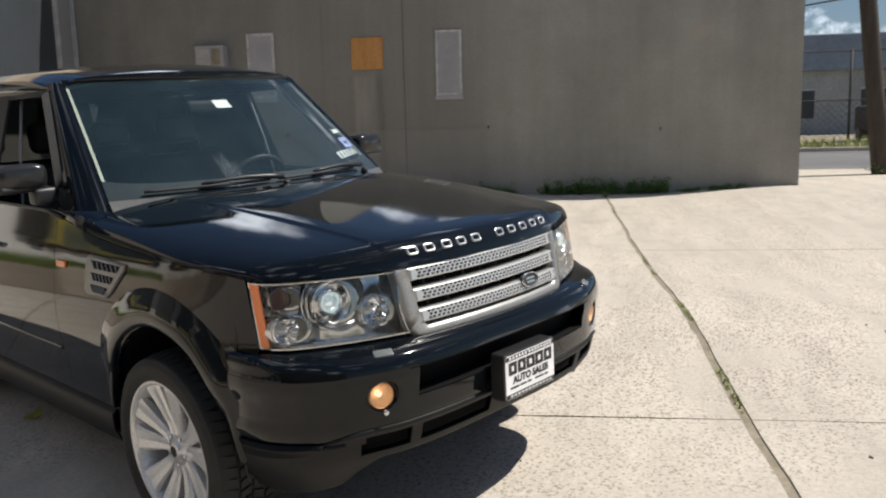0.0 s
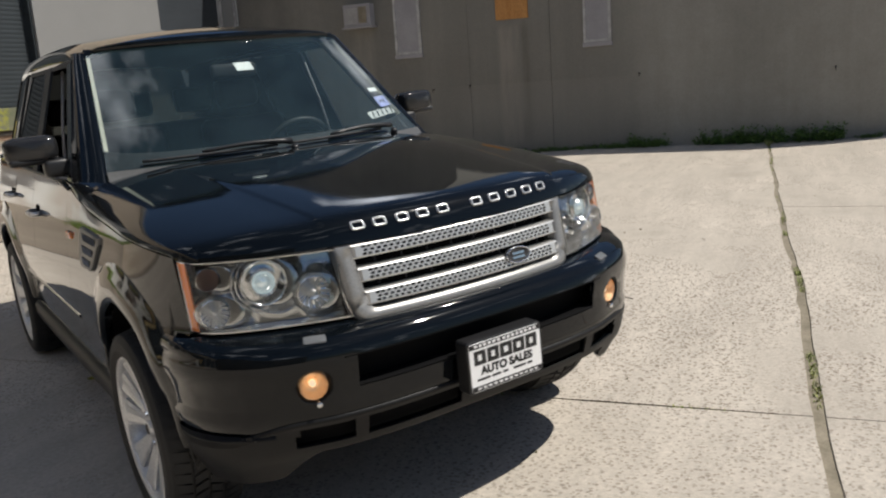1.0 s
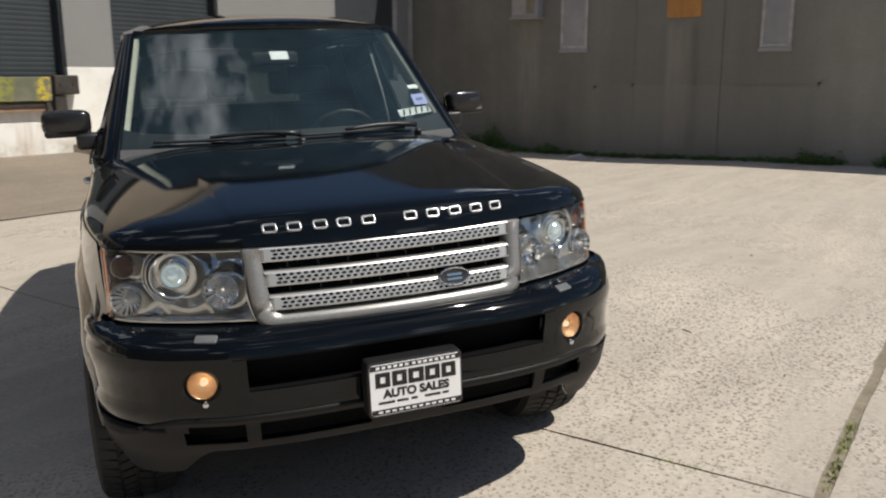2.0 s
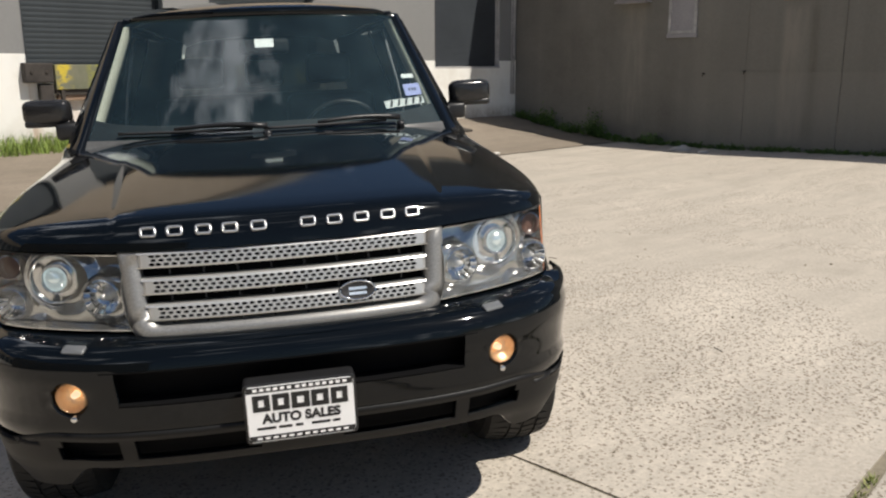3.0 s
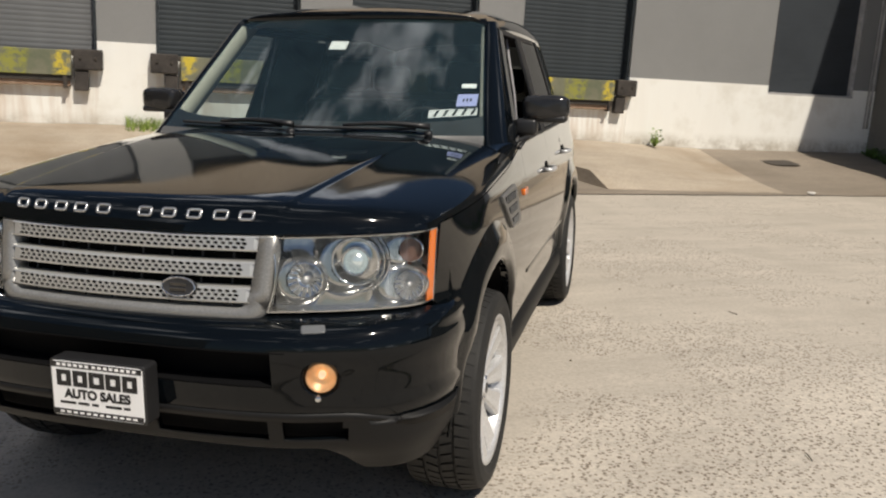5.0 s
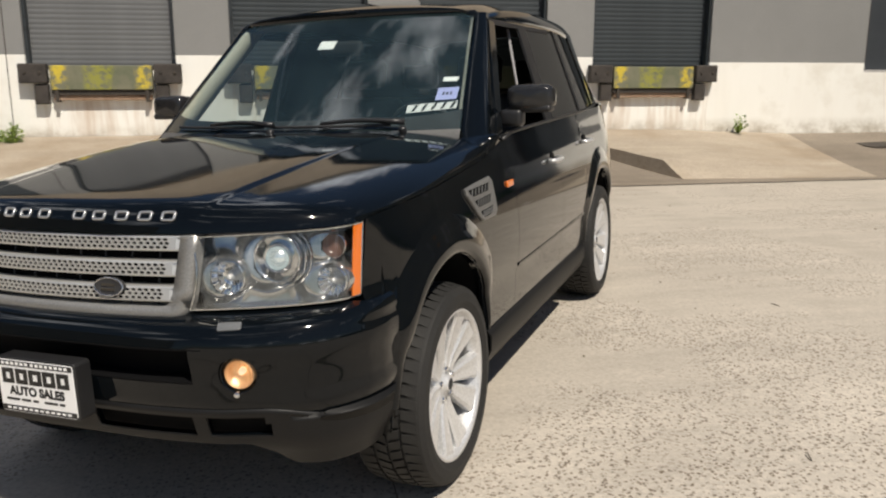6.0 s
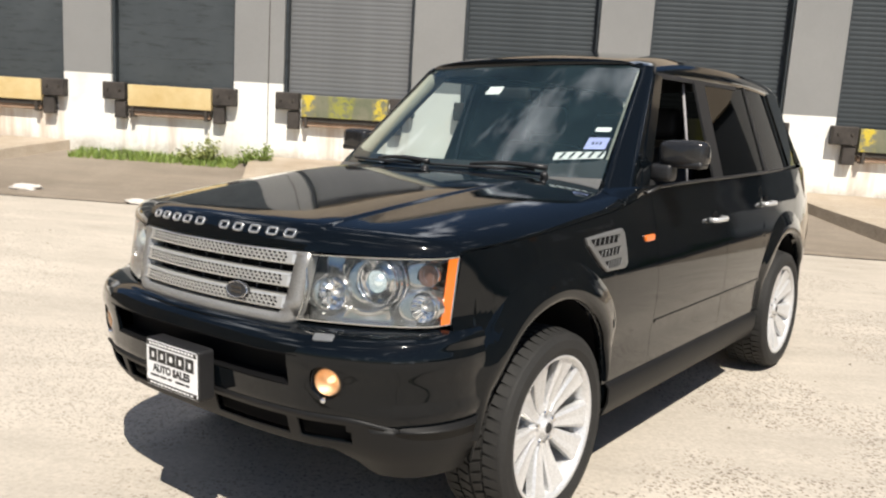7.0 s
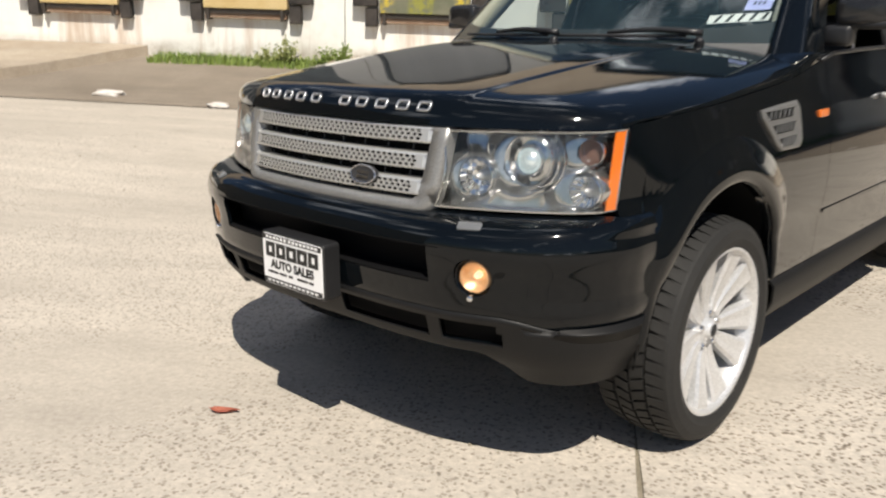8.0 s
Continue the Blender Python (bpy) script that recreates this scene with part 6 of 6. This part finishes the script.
for a in (0, 180, 270):
    bm = bmesh.new()
    tube(bm, [m @ Vector((0.04 * math.cos(radians(a)), 0.04 * math.sin(radians(a)), -0.02)), m @ Vector((0.18 * math.cos(radians(a)), 0.18 * math.sin(radians(a)), 0))], 0.018, 8)
    part("steering_spoke", bm, TRIM, wheel_rim, smooth=True)
bm = bmesh.new()
lathe(bm, [(0, 0.01), (0.05, 0.008), (0.065, -0.01), (0.06, -0.05), (0.03, -0.25)], m, 24)
part("steering_hub", bm, TRIM, wheel_rim, smooth=True)


def make_seat(x, y, width, back):
    seat = new("seat")
    seat.parent = car
    seat["label"] = "dark leather seat"
    bm = bmesh.new()
    box(bm, x - width / 2, x + width / 2, y - 0.30, y + 0.25, 0.62, 0.80, 0.06, 4)
    part("cushion", bm, LEATHER, seat, smooth=True)
    bm = bmesh.new()
    box(bm, x - width / 2, x + width / 2, -0.07, 0.07, 0, back, 0.055, 4)
    bm.transform(Matrix.Translation((0, y + 0.22, 0.76)) @ Matrix.Rotation(radians(-14), 4, "X"))
    part("backrest", bm, LEATHER, seat, smooth=True)
    n = 1 if width < 0.7 else 3
    for k in range(n):
        hx = x + (k - (n - 1) / 2) * 0.42
        bm = bmesh.new()
        box(bm, hx - 0.13, hx + 0.13, -0.05, 0.05, 0, 0.17, 0.04, 4)
        bm.transform(Matrix.Translation((0, y + 0.22 + 0.16 + 0.24 * (back - 0.6), 0.80 + back)) @ Matrix.Rotation(radians(-10), 4, "X"))
        part("headrest", bm, LEATHER, seat, smooth=True)


make_seat(0.37, 1.62, 0.52, 0.60)
make_seat(-0.37, 1.62, 0.52, 0.60)
make_seat(0.0, 2.62, 1.25, 0.58)
rows = [[Vector(roof_point(u * 0.97, v)) - Vector((0, -0.01, 0.035)) for u in spaced(-1, 1, 13)] for v in spaced(0.01, 0.99, 10)]
skin("headliner", rows, material("grey_headliner", (0.16, 0.16, 0.155), 0.9), car, 0.006)
for side in (1, -1):
    rows = []
    for z in spaced(1.24, 1.715, 10):
        h = screen_half(z) - 0.012
        a = Vector((h - 0.012, screen_y(h, z) + 0.02, z))
        c = a + Vector((-0.004, 0.135, -0.004))
        rows.append([Vector((side * p.x, p.y, p.z)) for p in (a + Vector((0.02, -0.004, 0)), a, a.lerp(c, 0.5) + Vector((-0.006, 0, 0)), c, c + Vector((0.05, 0.02, 0)))])
    skin("pillar_trim", rows, CREAM, car, 0.006, "cream inner pillar trim", centre=(side * 2, 0.4, 1.5))
    bm = bmesh.new()
    tube(bm, [(side * 0.755, 1.545, 1.12), (side * 0.715, 1.585, 1.40), (side * 0.655, 1.635, 1.68)], 0.007, 8)
    part("belt_strap", bm, PANEL, car, "grey seat belt along the door pillar", smooth=True)
    bm = bmesh.new()
    box(bm, *sorted((side * 0.775, side * 0.83)), 0.86, 2.55, 0.6, 1.185, 0.02, 3)
    part("door_card", bm, TRIM, car)
bm = bmesh.new()
box(bm, -0.115, 0.115, -0.02, 0.02, -0.034, 0.034, 0.018, 3)
bm.transform(Matrix.Translation((0, 1.03, 1.60)))
part("inner_mirror", bm, TRIM, car, smooth=True)


def on_screen(x, z, w, h, name, mat, label, tilt=0.0, gap=0.006):
    p = Vector((x, screen_y(x, z) + gap, z))
    up = Vector((0, 1.24, 1)).normalized()
    right = Vector((1, 2 * 0.17 * x / 0.49, 0)).normalized()
    nrm = right.cross(up).normalized()
    m = Matrix.Translation(p) @ Matrix((right, up, nrm)).transposed().to_4x4() @ Matrix.Rotation(radians(tilt), 4, "Z")
    bm = bmesh.new()
    plate(bm, rounded(w, h, 0.004, 3), m, 0.001)
    return part(name, bm, mat, car, label), m


on_screen(0.0, 1.612, 0.085, 0.062, "sticker", PAPER, "white square sticker inside the screen")
ob, m = on_screen(0.648, 1.378, 0.090, 0.080, "inspection_sticker", LILAC, "lilac inspection sticker", 3)
bm = bmesh.new()
for x in (-0.016, 0.0, 0.016):
    plate(bm, rounded(0.008, 0.020, 0.002, 3), m @ Matrix.Translation((x, 0, 0.0013)), 0.0006)
part("sticker_print", bm, INK, ob)
ob, m = on_screen(0.640, 1.438, 0.066, 0.030, "sticker", PAPER, "white paper sticker inside the screen")
# paper on the dashboard
ob, m = on_screen(0.60, 1.325, 0.21, 0.050, "paper_slip", PAPER, "white printed paper slip on the dashboard", 6, 0.03)
bm = bmesh.new()
for k in range(5):
    plate(bm, [(-0.085 + 0.04 * k, -0.02), (-0.072 + 0.04 * k, -0.02), (-0.058 + 0.04 * k, 0.02), (-0.071 + 0.04 * k, 0.02)], m @ Matrix.Translation((0, 0, 0.0013)), 0.0006)
part("slip_print", bm, INK, ob)

# -- dealer's plate --
sign = new("dealer_plate")
sign.parent = car
sign["label"] = "white dealer's plate in a black frame"
PL = pose(0, -0.942, 0.604, 90, 0, 0)
bm = bmesh.new()
plate(bm, rounded(0.300, 0.172, 0.012), PL @ Matrix.Translation((0, 0, -0.055)), 0.058, 0.004)
part("bracket", bm, SATIN, sign)
bm = bmesh.new()
plate(bm, rounded(0.286, 0.158, 0.010), PL @ Matrix.Translation((0, 0, 0.003)), 0.003, 0.001)
face = part("plate_face", bm, PAPER, sign)


def print_bar(x, y, w, h, mat=INK, tall=0.001):
    bm = bmesh.new()
    plate(bm, [(-w / 2, -h / 2), (w / 2, -h / 2), (w / 2, h / 2), (-w / 2, h / 2)], PL @ Matrix.Translation((x, y, 0.006)), tall)
    return part("print_bar", bm, mat, face)


for k, w in enumerate((0.042, 0.042, 0.046, 0.044, 0.042)):
    x = -0.104 + 0.052 * k
    print_bar(x, 0.048, w + 0.003, 0.013)
    print_bar(x, 0.015, w + 0.003, 0.013)
    print_bar(x - w * 0.36, 0.0315, 0.015, 0.044, tall=0.0012)
    print_bar(x + w * 0.36, 0.0315, 0.015, 0.044, tall=0.0012)
print_bar(0, 0.070, 0.284, 0.016, SATIN)
for k in range(14):
    print_bar(-0.118 + 0.018 * k + (0.004 if k > 5 else 0), 0.070, 0.011, 0.008, PAPER, 0.002)
for x, w in ((-0.095, 0.05), (-0.045, 0.035), (-0.008, 0.02), (0.05, 0.05), (0.092, 0.02)):
    print_bar(x, -0.040, w, 0.007)
print_bar(0, -0.068, 0.284, 0.016, SATIN)
for k in range(12):
    print_bar(-0.115 + 0.021 * k, -0.068, 0.013, 0.006, PAPER, 0.002)
txt = bpy.data.curves.new("plate_lettering", "FONT")
txt.body, txt.size, txt.align_x, txt.align_y, txt.extrude, txt.offset = "AUTO SALES", 0.036, "CENTER", "CENTER", 0.0005, 0.0015
tmp = new("plate_lettering", txt)
me = bpy.data.meshes.new_from_object(tmp.evaluated_get(bpy.context.evaluated_depsgraph_get()))
bpy.data.objects.remove(tmp)
me.materials.append(INK)
words = new("plate_lettering", me)
words.parent = face
words.matrix_basis = PL @ Matrix.Translation((0, -0.014, 0.0068)) @ Matrix.Diagonal((1.02, 1, 1, 1))
